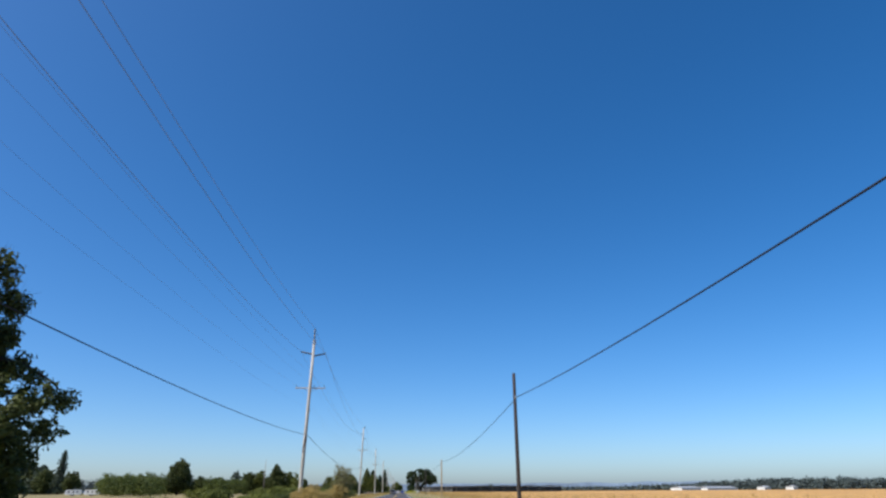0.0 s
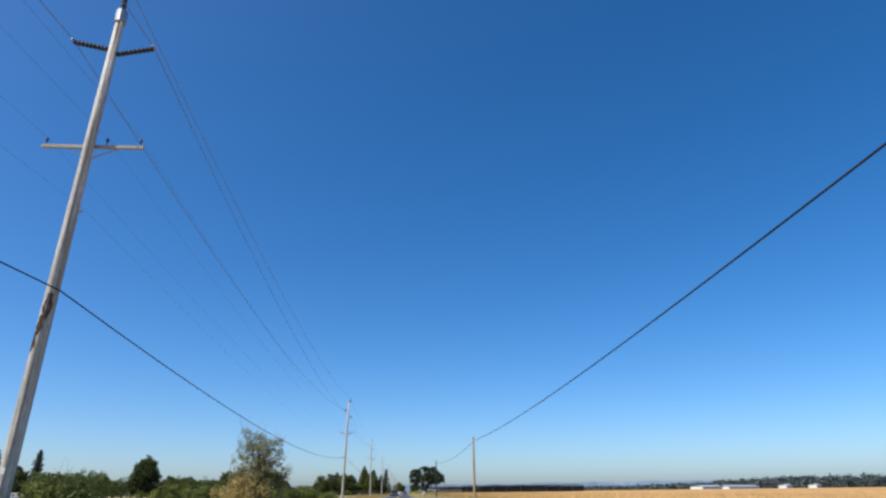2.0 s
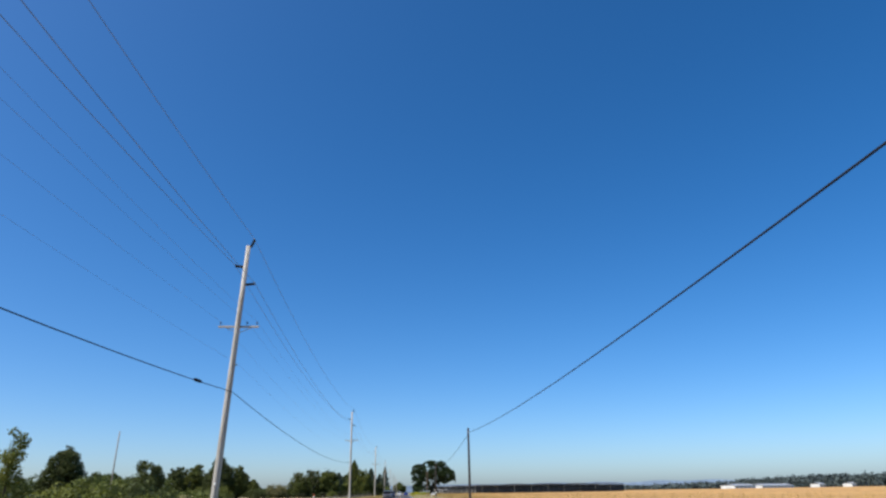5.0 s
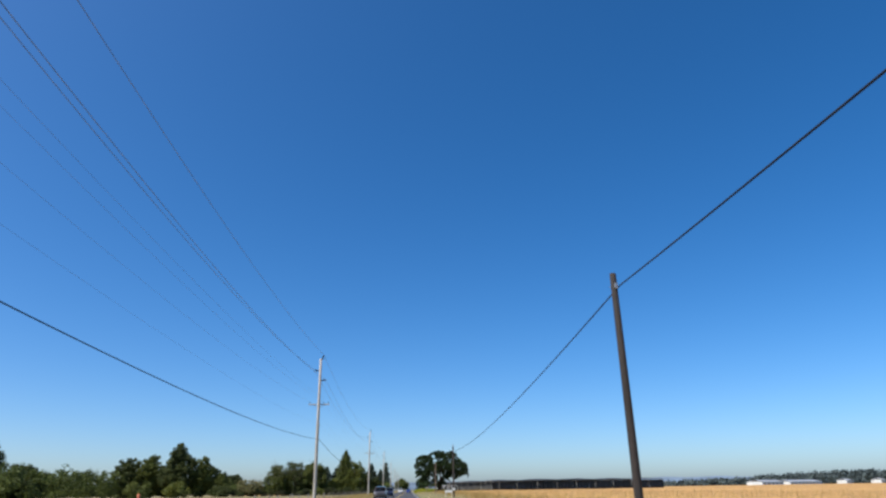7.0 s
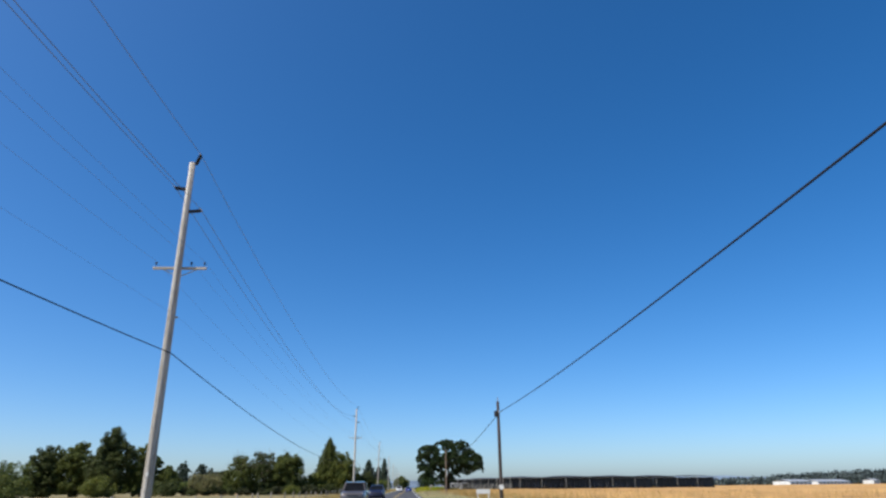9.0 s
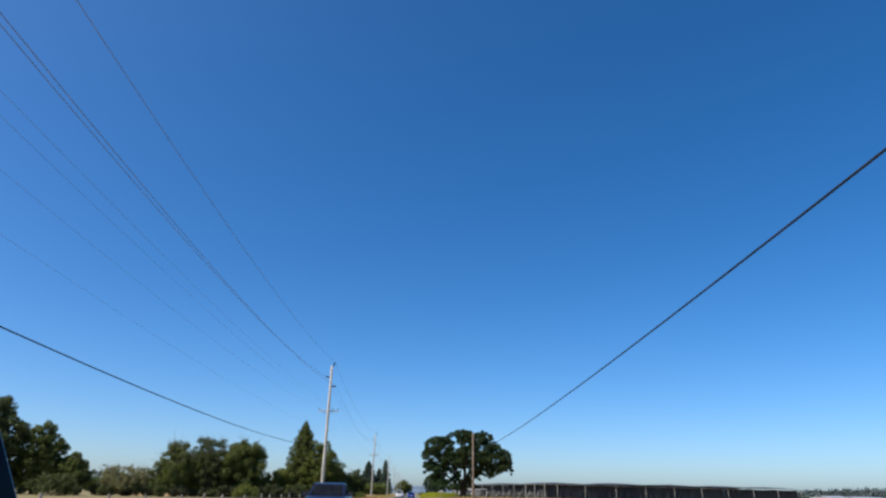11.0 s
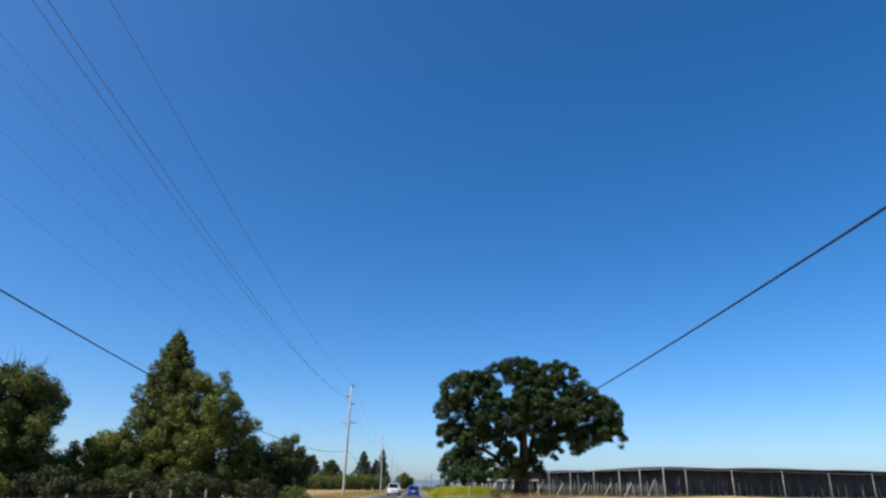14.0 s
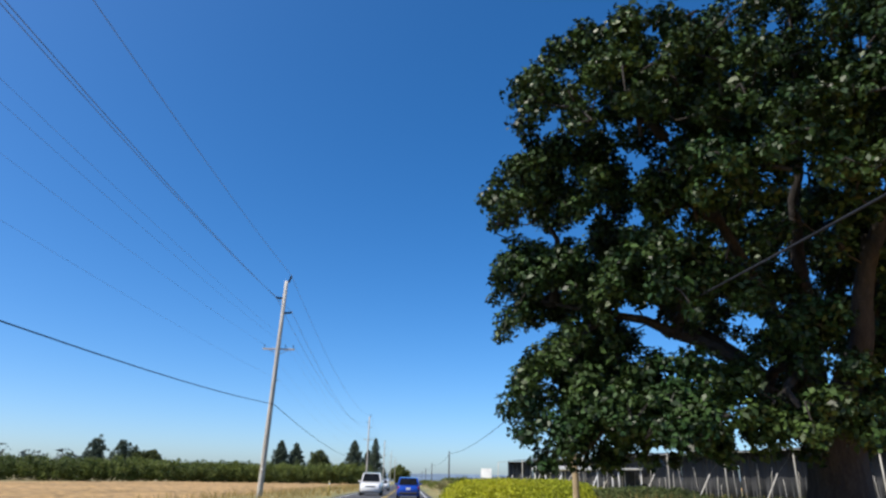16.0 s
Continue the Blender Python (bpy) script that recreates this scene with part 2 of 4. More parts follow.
def loft(bm, rings, close=True):
    made = [[bm.verts.new(p) for p in ring] for ring in rings]
    n = len(made[0])
    for a, b in zip(made, made[1:]):
        for k in range(n):
            bm.faces.new((a[k], a[(k + 1) % n], b[(k + 1) % n], b[k]))
    if close:
        bm.faces.new(made[0][::-1])
        bm.faces.new(made[-1])


def leaf_mesh(clumps, density, size, rng, flat=0.85, inner=0.45, wide=0.55, folded=False):
    """Leaf blades scattered in round clumps (x, y, z, r): flat points, or folded blades where they are seen close."""
    cl = np.asarray(clumps, float)
    n = np.maximum(6, (density * cl[:, 3] ** 2)).astype(int)
    c = np.repeat(cl, n, axis=0)
    k = len(c)
    d = rng.normal(size=(k, 3))
    d /= np.linalg.norm(d, axis=1, keepdims=True)
    rad = c[:, 3:4] * (inner + (1 - inner) * np.sqrt(rng.random((k, 1)))) * (0.8 + 0.45 * rng.random((k, 1)))
    p = c[:, :3] + d * rad * (1, 1, flat)
    nor = d * 0.7 + (0, 0, 0.45) + rng.normal(size=(k, 3)) * 0.55
    nor /= np.linalg.norm(nor, axis=1, keepdims=True)
    t = np.cross(nor, rng.normal(size=(k, 3)))
    t /= np.linalg.norm(t, axis=1, keepdims=True)
    b = np.cross(nor, t)
    s = size * (0.6 + 0.8 * rng.random((k, 1)))
    if not folded:
        v = np.stack([p - t * s * 0.5 - b * s * wide * 0.55, p - t * s * 0.5 + b * s * wide * 0.55, p + t * s * 0.6], 1).reshape(-1, 3)
        return v, np.arange(3 * k).reshape(-1, 3)
    v = np.stack([p - t * s * 0.5, p + b * s * wide * 0.5 + nor * s * 0.12, p + t * s * 0.5, p - b * s * wide * 0.5 + nor * s * 0.12], 1).reshape(-1, 3)
    f = np.arange(4 * k).reshape(-1, 4)
    return v, f


def blades(xy, height, width, rng, base=0.0, lean=0.25):
    """Single grass blades as tall thin triangles at the places xy."""
    k = len(xy)
    h = height * (0.55 + 0.6 * rng.random(k))
    a = rng.random(k) * 2 * math.pi
    dx, dy = np.cos(a) * width / 2, np.sin(a) * width / 2
    z0 = np.full(k, base)
    tip = np.stack([xy[:, 0] + rng.normal(size=k) * lean * h, xy[:, 1] + rng.normal(size=k) * lean * h, z0 + h], 1)
    v = np.stack([np.stack([xy[:, 0] - dx, xy[:, 1] - dy, z0], 1), np.stack([xy[:, 0] + dx, xy[:, 1] + dy, z0], 1), tip], 1).reshape(-1, 3)
    return v, np.arange(3 * k).reshape(-1, 3)


# ---- ground, road, fields ----
def sheet(name, x0, x1, y0, y1, z, mat, nx=1, ny=1, rough=0.0, seed=0, thick=0.0):
    rng = np.random.default_rng(seed)
    xs, ys = np.linspace(x0, x1, nx + 1), np.linspace(y0, y1, ny + 1)
    g = np.stack(np.meshgrid(xs, ys, indexing="ij"), -1).reshape(-1, 2)
    zz = np.full(len(g), z) + rng.normal(size=len(g)) * rough
    edge = (g[:, 0] <= x0 + 1e-6) | (g[:, 0] >= x1 - 1e-6) | (g[:, 1] <= y0 + 1e-6) | (g[:, 1] >= y1 - 1e-6)
    if thick:
        zz[edge] = z - thick
    v = np.column_stack([g, zz])
    i = np.arange(nx)[:, None] * (ny + 1) + np.arange(ny)[None, :]
    f = np.stack([i, i + ny + 1, i + ny + 2, i + 1], -1).reshape(-1, 4)
    return raw(name, v, f, mat)


tagged(sheet("ground", -4900, 4900, -4900, 4900, 0.0, M_GROUND, 40, 40), "dry golden farmland reaching the horizon", "ground", kind="structure")
tagged(sheet("road", -5.9, 1.95, -120, 2200, 0.03, M_ASPHALT, 1, 40), "worn two-lane asphalt road", "road", kind="structure")
tagged(sheet("verge_right", 1.95, 8.6, -120, 2200, 0.015, M_VERGE, 4, 300, 0.0, 3), "dry roadside grass verge", "verge", kind="structure")
tagged(sheet("verge_left", -13.0, -5.9, -120, 2200, 0.015, M_VERGE, 4, 300, 0.0, 4), "dry roadside grass verge", "verge", kind="structure")
for mx, mw, mm, nm in ((1.42, 0.11, M_WHITE_LINE, "white solid road edge line"), (-5.35, 0.11, M_WHITE_LINE, "white solid road edge line"),
                       (-1.86, 0.10, M_YELLOW_LINE, "yellow double centre line"), (-2.08, 0.10, M_YELLOW_LINE, "yellow double centre line")):
    tagged(sheet("road_marking", mx - mw / 2, mx + mw / 2, -120, 2200, 0.036, mm, 1, 40), nm, "road marking", kind="structure")

tagged(sheet("grain_field", 8.6, 900, -120, 426, 0.62, M_WHEAT, 140, 160, 0.05, 5, 0.62), "ripe golden grain field with a rough top", "grain field", kind="stuff")
tagged(sheet("far_grain_field", 150, 1100, 426, 800, 0.6, M_WHEAT, 60, 40, 0.05, 6, 0.6), "ripe golden grain field in the distance", "grain field", kind="stuff")
tagged(sheet("stubble_field", -58, -13.5, 412, 700, 0.22, M_STUBBLE, 50, 200, 0.06, 7, 0.22), "golden stubble field beside the road", "stubble field", kind="stuff")

rng = np.random.default_rng(11)
n = 30000
xy = np.column_stack([8.6 + rng.random(n) ** 2 * 26, rng.random(n) * 440 - 6])
v, f = blades(xy, 1.02, 0.05, rng)
tagged(raw("grain_stalks", v, f, M_STALK), "ripe grain stalks along the field edge", "grain stalks", kind="stuff")
n = 9000
xy = np.column_stack([3.0 + rng.random(n) * 5.4, 30 + rng.random(n) * 600])
xy = xy[np.abs(np.sin(xy[:, 1] * 0.13) + np.sin(xy[:, 1] * 0.037 + 1)) > 0.75]
v, f = blades(xy, 0.75, 0.05, rng, lean=0.35)
tagged(raw("verge_grass", v, f, M_SEED), "pale dry seed-headed grass on the verge", "grass", kind="stuff")
n = 14000
xy = np.column_stack([-13.4 + rng.random(n) * 6.8, 20 + rng.random(n) * 600])
v, f = blades(xy, 0.6, 0.06, rng, lean=0.35)
tagged(raw("left_verge_grass", v, f, M_STALK), "tall dry yellow grass on the verge", "grass", kind="stuff")


# ---- trees and shrubs ----
def tree(name, label, x, y, clumps, trunk_h, trunk_r, mat, density, size, seed, limbs=8, category="tree", group="", lean=(0, 0), inner=0.45, twigs=0, twig_size=1.0, bark=M_BARK):
    """A trunk with limbs out to some of the clumps, and a crown of leaf blades. Clumps are relative to the base."""
    rg = np.random.default_rng(seed)
    ob = thing(name, label, category, group, at=(x, y, 0))
    bm = bmesh.new()
    top = Vector((lean[0], lean[1], trunk_h))
    tube(bm, [(0, 0, -0.1), (lean[0] * 0.2, lean[1] * 0.2, trunk_h * 0.25), (lean[0] * 0.6, lean[1] * 0.6, trunk_h * 0.65), top],
         [trunk_r * 1.45, trunk_r * 1.02, trunk_r * 0.85, trunk_r * 0.6], 10)
    cl = [Vector(c[:3]) for c in clumps]
    order = sorted(range(len(cl)), key=lambda i: -cl[i].z)
    picks = [order[int(i * len(order) / max(1, limbs))] for i in range(limbs)]
    for i in picks:
        start = Vector((lean[0] * 0.6, lean[1] * 0.6, trunk_h * (0.55 + 0.45 * rg.random())))
        end = cl[i]
        mid = start.lerp(end, 0.5) + Vector((0, 0, 0.12 * (end - start).length))
        r = trunk_r * 0.42
        tube(bm, [start, start.lerp(mid, 0.5) + Vector(rg.normal(size=3) * 0.1), mid, mid.lerp(end, 0.6) + Vector(rg.normal(size=3) * 0.15), end],
             [r, r * 0.8, r * 0.55, r * 0.35, r * 0.12], 6)
    part("trunk", bm, bark, ob, smooth=True)
    bm = bmesh.new()
    for i in order[:twigs]:
        for _ in range(3):
            out = Vector((cl[i].x * 0.25, cl[i].y * 0.25, 1.2)).normalized() + Vector(rg.normal(size=3) * 0.35)
            s = (0.9 + 1.1 * rg.random()) * twig_size
            bend = cl[i] + out * s * 0.55
            tube(bm, [cl[i], bend, bend + (out + Vector(rg.normal(size=3) * 0.4)) * s * 0.5], [0.022 * twig_size, 0.014 * twig_size, 0.005 * twig_size], 3, False)
    if twigs:
        tagged(part("bare_twigs", bm, bark, ob), kind="stuff")
    v, f = leaf_mesh(clumps, density, size, rg, inner=inner)
    v[:, 2] = np.maximum(v[:, 2], 0.03)
    raw("crown", v, f, mat, ob)
    return ob


def dome(rg, count, rx, ry, z0, z1, r0, r1):
    """Clump places over an uneven rounded crown between the heights z0 and z1: outer clumps first, then a filled heart."""
    out = []
    zc, hz = z0 + (z1 - z0) * 0.46, (z1 - z0) / 2
    seed = rg.random() * 50
    for i in range(int(count * 1.8)):
        u = rg.normal(size=3)
        u /= np.linalg.norm(u)
        swell = 0.86 + 0.34 * noise.noise((u[0] * 1.7 + seed, u[1] * 1.7, u[2] * 1.7))
        k = swell * (0.78 + 0.22 * rg.random() if i < count * 1.2 else 0.2 + 0.5 * rg.random())
        r = (r0 + (r1 - r0) * rg.random() ** 1.5) * 0.8
        taper = 1.0 - 0.18 * max(0.0, u[2])
        out.append((u[0] * (rx - r * 0.5) * k * taper, u[1] * (ry - r * 0.5) * k * taper, max(z0 + r * 0.4, zc + u[2] * (hz * 1.12 - r * 0.4) * k), r))
    top = float(np.mean(sorted(c[2] + c[3] for c in out)[-4:]))
    return [(c[0], c[1], z0 + (c[2] - z0) * (z1 - z0) / (top - z0), c[3]) for c in out]


def cone(rg, count, r, z0, z1, s0, s1, power=0.7, least=0.45):
    """Clump places on a conifer: boughs of uneven length in a spiral, each with two or three drooping clumps."""
    out = []
    for i in range(count):
        h = (i + 0.5) / count
        a = i * 2.4 + 0.9 * rg.random()
        reach = r * (1 - h) ** power * (least + (1.1 - least) * rg.random())
        z, size = z0 + (z1 - z0) * h, s0 + (s1 - s0) * h
        for q in (0.35, 0.95) if i % 2 else (0.7,):
            out.append((math.cos(a) * reach * q, math.sin(a) * reach * q, max(z0, z - 0.16 * reach * q), size * (1.15 - 0.45 * q)))
    return out


def oak():
    """A broad oak: a forked trunk, crooked limbs out to separate masses of foliage, and leaf tufts heaped on each mass."""
    rg = np.random.default_rng(21)
    ob = thing("oak_tree", "broad spreading oak with a thick dark trunk and dense green crown", "tree", at=(11.1, 420.6, 0))
    # masses of foliage: x, y, z and half sizes
    masses = ((-0.4, -2.2, 12.2, 3.4, 3.2, 2.2), (3.9, -2.2, 11.9, 2.9, 3.0, 2.2), (-5.3, -2.4, 10.7, 3.3, 2.8, 2.4), (-4.7, -2.1, 8.0, 0.9, 0.9, 0.8), (-6.9, 0.6, 9.2, 2.0, 2.4, 1.8),
              (-7.1, 1.4, 6.4, 1.8, 2.2, 1.6), (-6.8, 0.6, 3.5, 1.7, 1.9, 1.7), (-4.5, -1.8, 6.0, 1.8, 1.7, 1.4), (-4.3, -1.4, 3.0, 1.9, 1.8, 1.2),
              (-5.4, -1.6, 2.6, 1.5, 1.5, 0.9), (-2.8, -4.2, 8.4, 2.4, 1.7, 1.7), (0.8, -4.8, 9.3, 2.5, 1.5, 1.8), (3.8, -4.4, 8.5, 2.3, 1.7, 1.6),
              (6.2, -2.6, 9.9, 2.2, 2.5, 1.9), (8.4, -3.4, 8.4, 1.9, 2.2, 1.9), (8.9, -3.6, 6.7, 1.4, 1.7, 1.5), (6.6, -2.6, 6.0, 1.6, 1.8, 1.5),
              (1.4, 3.0, 9.0, 3.4, 2.0, 2.4), (-3.8, 3.2, 7.6, 2.6, 2.0, 2.0), (4.8, 2.6, 8.2, 2.4, 2.0, 2.0), (2.3, -1.0, 5.0, 1.3, 1.5, 1.2),
              (1.4, -0.8, 3.2, 0.95, 1.1, 1.3), (-0.6, 1.6, 6.8, 1.5, 1.4, 1.1), (1.2, -2.8, 7.2, 1.9, 1.4, 1.3), (5.9, -2.0, 5.2, 0.7, 0.8, 0.6), (4.8, -2.1, 6.5, 1.6, 1.6, 1.35),
              (-1.5, -1.8, 4.4, 1.1, 1.3, 1.2), (-2.0, -2.4, 2.6, 1.2, 1.3, 0.8), (-5.2, 2.4, 4.6, 1.5, 1.5, 1.4), (4.0, 2.2, 5.8, 1.4, 1.4, 1.2), (-6.5, -0.6, 2.3, 1.2, 1.3, 0.8))
    clumps = []
    for n, (x, y, z, a, b, c) in enumerate(masses):
        area = (a * b + b * c + a * c) * 4.2
        for i in range(int(area * 1.75)):
            u = rg.normal(size=3)
            u /= np.linalg.norm(u)
            u[2] = u[2] if u[2] > -0.55 else -u[2]
            k = (0.86 + 0.24 * noise.noise((u[0] * 1.6 + 7 * n, u[1] * 1.6, u[2] * 1.6)) + 0.1 * rg.random()) if i % 4 else 0.2 + 0.55 * rg.random()
            r = 0.26 + 0.3 * rg.random() ** 1.6
            clumps.append((x + u[0] * a * k, y + u[1] * b * k, max(1.5, z + u[2] * c * k), r))
        for i in range(int(2 + a * 2)):
            q = rg.random() * 2 * math.pi
            clumps.append((x + math.cos(q) * a * 1.05, y + math.sin(q) * b * 1.05, max(1.5, z - c * (0.3 + 0.6 * rg.random())), 0.22 + 0.16 * rg.random()))
    bm = bmesh.new()
    ring = lambda z, r: [((r + 0.13 * r * math.sin(3 * q + z) + 0.06 * r * math.sin(7 * q + 2 * z)) * math.cos(q), r * math.sin(q) * 0.95, z) for q in (2 * math.pi * i / 22 for i in range(22))]
    loft(bm, [ring(z, r) for z, r in ((-0.2, 1.25), (0.2, 0.98), (0.7, 0.8), (1.4, 0.71), (2.2, 0.7), (2.9, 0.76), (3.5, 0.6))])
    part("trunk", bm, M_BARK, ob, smooth=True)
    mains = [((-0.3, 0, 2.6), (-0.9, -0.3, 4.3), (-1.5, -0.5, 6.2), (-2.9, -1.4, 8.2), (-4.4, -2.0, 10.2)), ((0.3, 0, 2.7), (1.2, 0.1, 4.2), (2.6, 0.0, 6.0), (4.9, -1.6, 7.4), (8.2, -3.2, 8.3)),
             ((0, 0.2, 2.9), (0.4, 0.9, 5.2), (0.3, 0.4, 7.8), (-0.2, -1.0, 9.8), (-0.4, -2.0, 12.0)), ((0.1, -0.2, 2.9), (1.0, -0.7, 5.2), (1.7, -0.9, 7.9), (3.0, -1.5, 9.8), (3.9, -2.1, 11.7)),
             ((-0.3, -0.1, 2.3), (-1.5, -0.6, 3.1), (-2.9, -0.8, 4.6), (-4.8, -0.4, 5.5), (-7.0, 1.0, 6.3)), ((0.2, -0.3, 2.7), (0.5, -1.4, 5.0), (0.3, -2.6, 7.4), (0.5, -3.8, 8.6), (0.8, -4.6, 9.4)),
             ((-0.2, 0.3, 2.7), (-1.3, 1.6, 4.8), (-2.6, 2.8, 6.6), (-3.8, 3.5, 7.8), (-4.4, 3.9, 8.8))]
    nodes = []
    for pts in mains:
        fine = []
        for a, c in zip(pts, pts[1:]):
            fine += [Vector(a).lerp(Vector(c), q / 3) + Vector(rg.normal(size=3) * 0.07) for q in range(3)]
        fine.append(Vector(pts[-1]))
        bm = bmesh.new()
        tube(bm, fine, [0.40 - 0.34 * (i / (len(fine) - 1)) ** 0.7 for i in range(len(fine))], 10)
        part("limb", bm, M_BARK, ob, smooth=True)
        nodes += fine[4:]
    # crooked boughs from the limbs to each mass
    for x, y, z, a, b, c in masses:
        e = Vector((x, y, z - 0.2 * c))
        s = min(nodes, key=lambda w: (w - e).length + 0.5 * max(0.0, w.z - e.z))
        pts = [s.lerp(e, q / 4) + Vector(rg.normal(size=3) * (0.16 if 0 < q else 0.0)) + Vector((0, 0, 0.5 * math.sin(q / 4 * math.pi))) for q in range(5)]
        bm = bmesh.new()
        tube(bm, pts, [0.17, 0.14, 0.11, 0.085, 0.05], 7)
        part("bough", bm, M_BARK, ob, smooth=True)
        nodes += pts[1:]
    bm = bmesh.new()
    for c in sorted(clumps, key=lambda c: (Vector(c[:3]) - Vector((0, 0, 7))).length):
        e = Vector(c[:3])
        s = min(nodes, key=lambda w: (w - e).length + 0.25 * max(0.0, w.z - e.z))
        m = s.lerp(e, 0.5) + Vector(rg.normal(size=3) * 0.18)
        tube(bm, [s, m, e], [0.035, 0.025, 0.010], 4, False)
        nodes += [m, e]
    part("branchwork", bm, M_BARK, ob, smooth=True)
    v, f = leaf_mesh(clumps, 820, 0.18, rg, inner=0.25, wide=0.58, folded=True)
    v[:, 2] = np.maximum(v[:, 2], 0.4)
    raw("crown", v, f, M_OAK, ob)
    return ob


oak()

R = lambda s: np.random.default_rng(s)
rg = R(31)
tree("fir_tree", "tall pointed evergreen with thin dark top in the hedgerow", -21.9, 408.5,
     cone(rg, 330, 5.0, 0.6, 14.1, 0.95, 0.42, 0.6, 0.74) + [(0, 0, 14.5, 0.28), (0.1, 0.1, 13.6, 0.4), (1.5, -0.2, 12.0, 0.4), (2.4, -0.4, 10.6, 0.45)], 13.2, 0.26, M_LEAF, 520, 0.19, 31, 26, twigs=24, twig_size=0.45)
# the yellower leaf colour holds this tree's sunlit tone
tree("deciduous_tree", "leafy green tree with a sunlit yellowish tone in its leaf colour", -17.7, 407.0, dome(R(32), 130, 5.0, 4.8, 0.3, 10.7, 0.5, 1.0), 5.0, 0.2, M_LEAF_YELLOW, 560, 0.2, 32, 26, twigs=6, twig_size=0.5)
tree("deciduous_tree", "bushy green tree with yellowish leaves", -24.8, 406.0, dome(R(33), 120, 4.4, 4.0, 0.1, 5.6, 0.45, 0.95), 2.4, 0.18, M_LEAF_YELLOW, 640, 0.2, 33, 20)
tree("shrub", "dark rounded roadside shrub", -11.5, 410.0, dome(R(34), 120, 3.0, 3.2, 0.1, 5.6, 0.3, 0.75), 2.8, 0.12, M_LEAF_DARK, 900, 0.15, 34, 26, "shrub", twigs=14, twig_size=0.5)
tree("shrub", "tall dark shrub beside a hedgerow tree", -14.0, 409.0, dome(R(40), 90, 2.6, 2.8, 0.1, 5.3, 0.35, 0.8), 2.6, 0.12, M_LEAF_DARK, 700, 0.17, 40, 14, "shrub")
tree("shrub", "low dark undergrowth shrub at a hedgerow's foot", -12.6, 404.6, dome(R(41), 50, 2.3, 2.2, 0.02, 1.9, 0.3, 0.6), 1.0, 0.06, M_THICKET, 700, 0.15, 41, 8, "shrub")
tree("shrub", "low weedy green shrub at the verge", -10.2, 407.5, dome(R(42), 40, 1.7, 2.4, 0.02, 1.5, 0.25, 0.5), 0.8, 0.05, M_LEAF_YELLOW, 800, 0.12, 42, 8, "shrub")
tree("shrub", "low dark undergrowth shrub below a hedgerow tree", -16.4, 403.6, dome(R(43), 50, 2.6, 2.2, 0.02, 2.4, 0.3, 0.7), 1.2, 0.06, M_THICKET, 600, 0.16, 43, 8, "shrub")
tree("shrub", "low leafy green shrub", -14.2, 406.5, dome(R(35), 50, 2.6, 2.6, 0.1, 4.2, 0.4, 0.8), 1.8, 0.1, M_LEAF, 620, 0.18, 35, 8, "shrub")
tree("deciduous_tree", "broad dark green hedgerow tree", -31.6, 402.0, dome(R(36), 150, 5.6, 5.0, 0.2, 10.4, 0.6, 1.4), 5.0, 0.28, M_LEAF, 520, 0.2, 36, 18, twigs=8)
tree("deciduous_tree", "tree with thin bare twigs showing at its top", -37.5, 401.0, dome(R(37), 130, 5.4, 4.8, 0.2, 10.7, 0.5, 1.1), 8.5, 0.25, M_LEAF_DARK, 480, 0.19, 37, 34, twigs=130, twig_size=0.85, bark=M_TWIG)
tree("deciduous_tree", "broad dull green hedgerow tree with bare twigs at its top", -42.9, 400.0, dome(R(38), 140, 5.2, 5.0, 0.2, 9.8, 0.5, 1.1), 4.6, 0.28, M_LEAF, 500, 0.2, 38, 34, twigs=130, twig_size=0.85, bark=M_TWIG)
tree("shrub", "wide dusty grey-green shrub with bare twigs at the hedgerow's end", -51.6, 398.0, dome(R(39), 110, 5.4, 4.0, 0.1, 5.4, 0.4, 0.9), 3.0, 0.14, M_SPARSE, 420, 0.17, 39, 24, "shrub", twigs=60, twig_size=0.6, bark=M_TWIG)
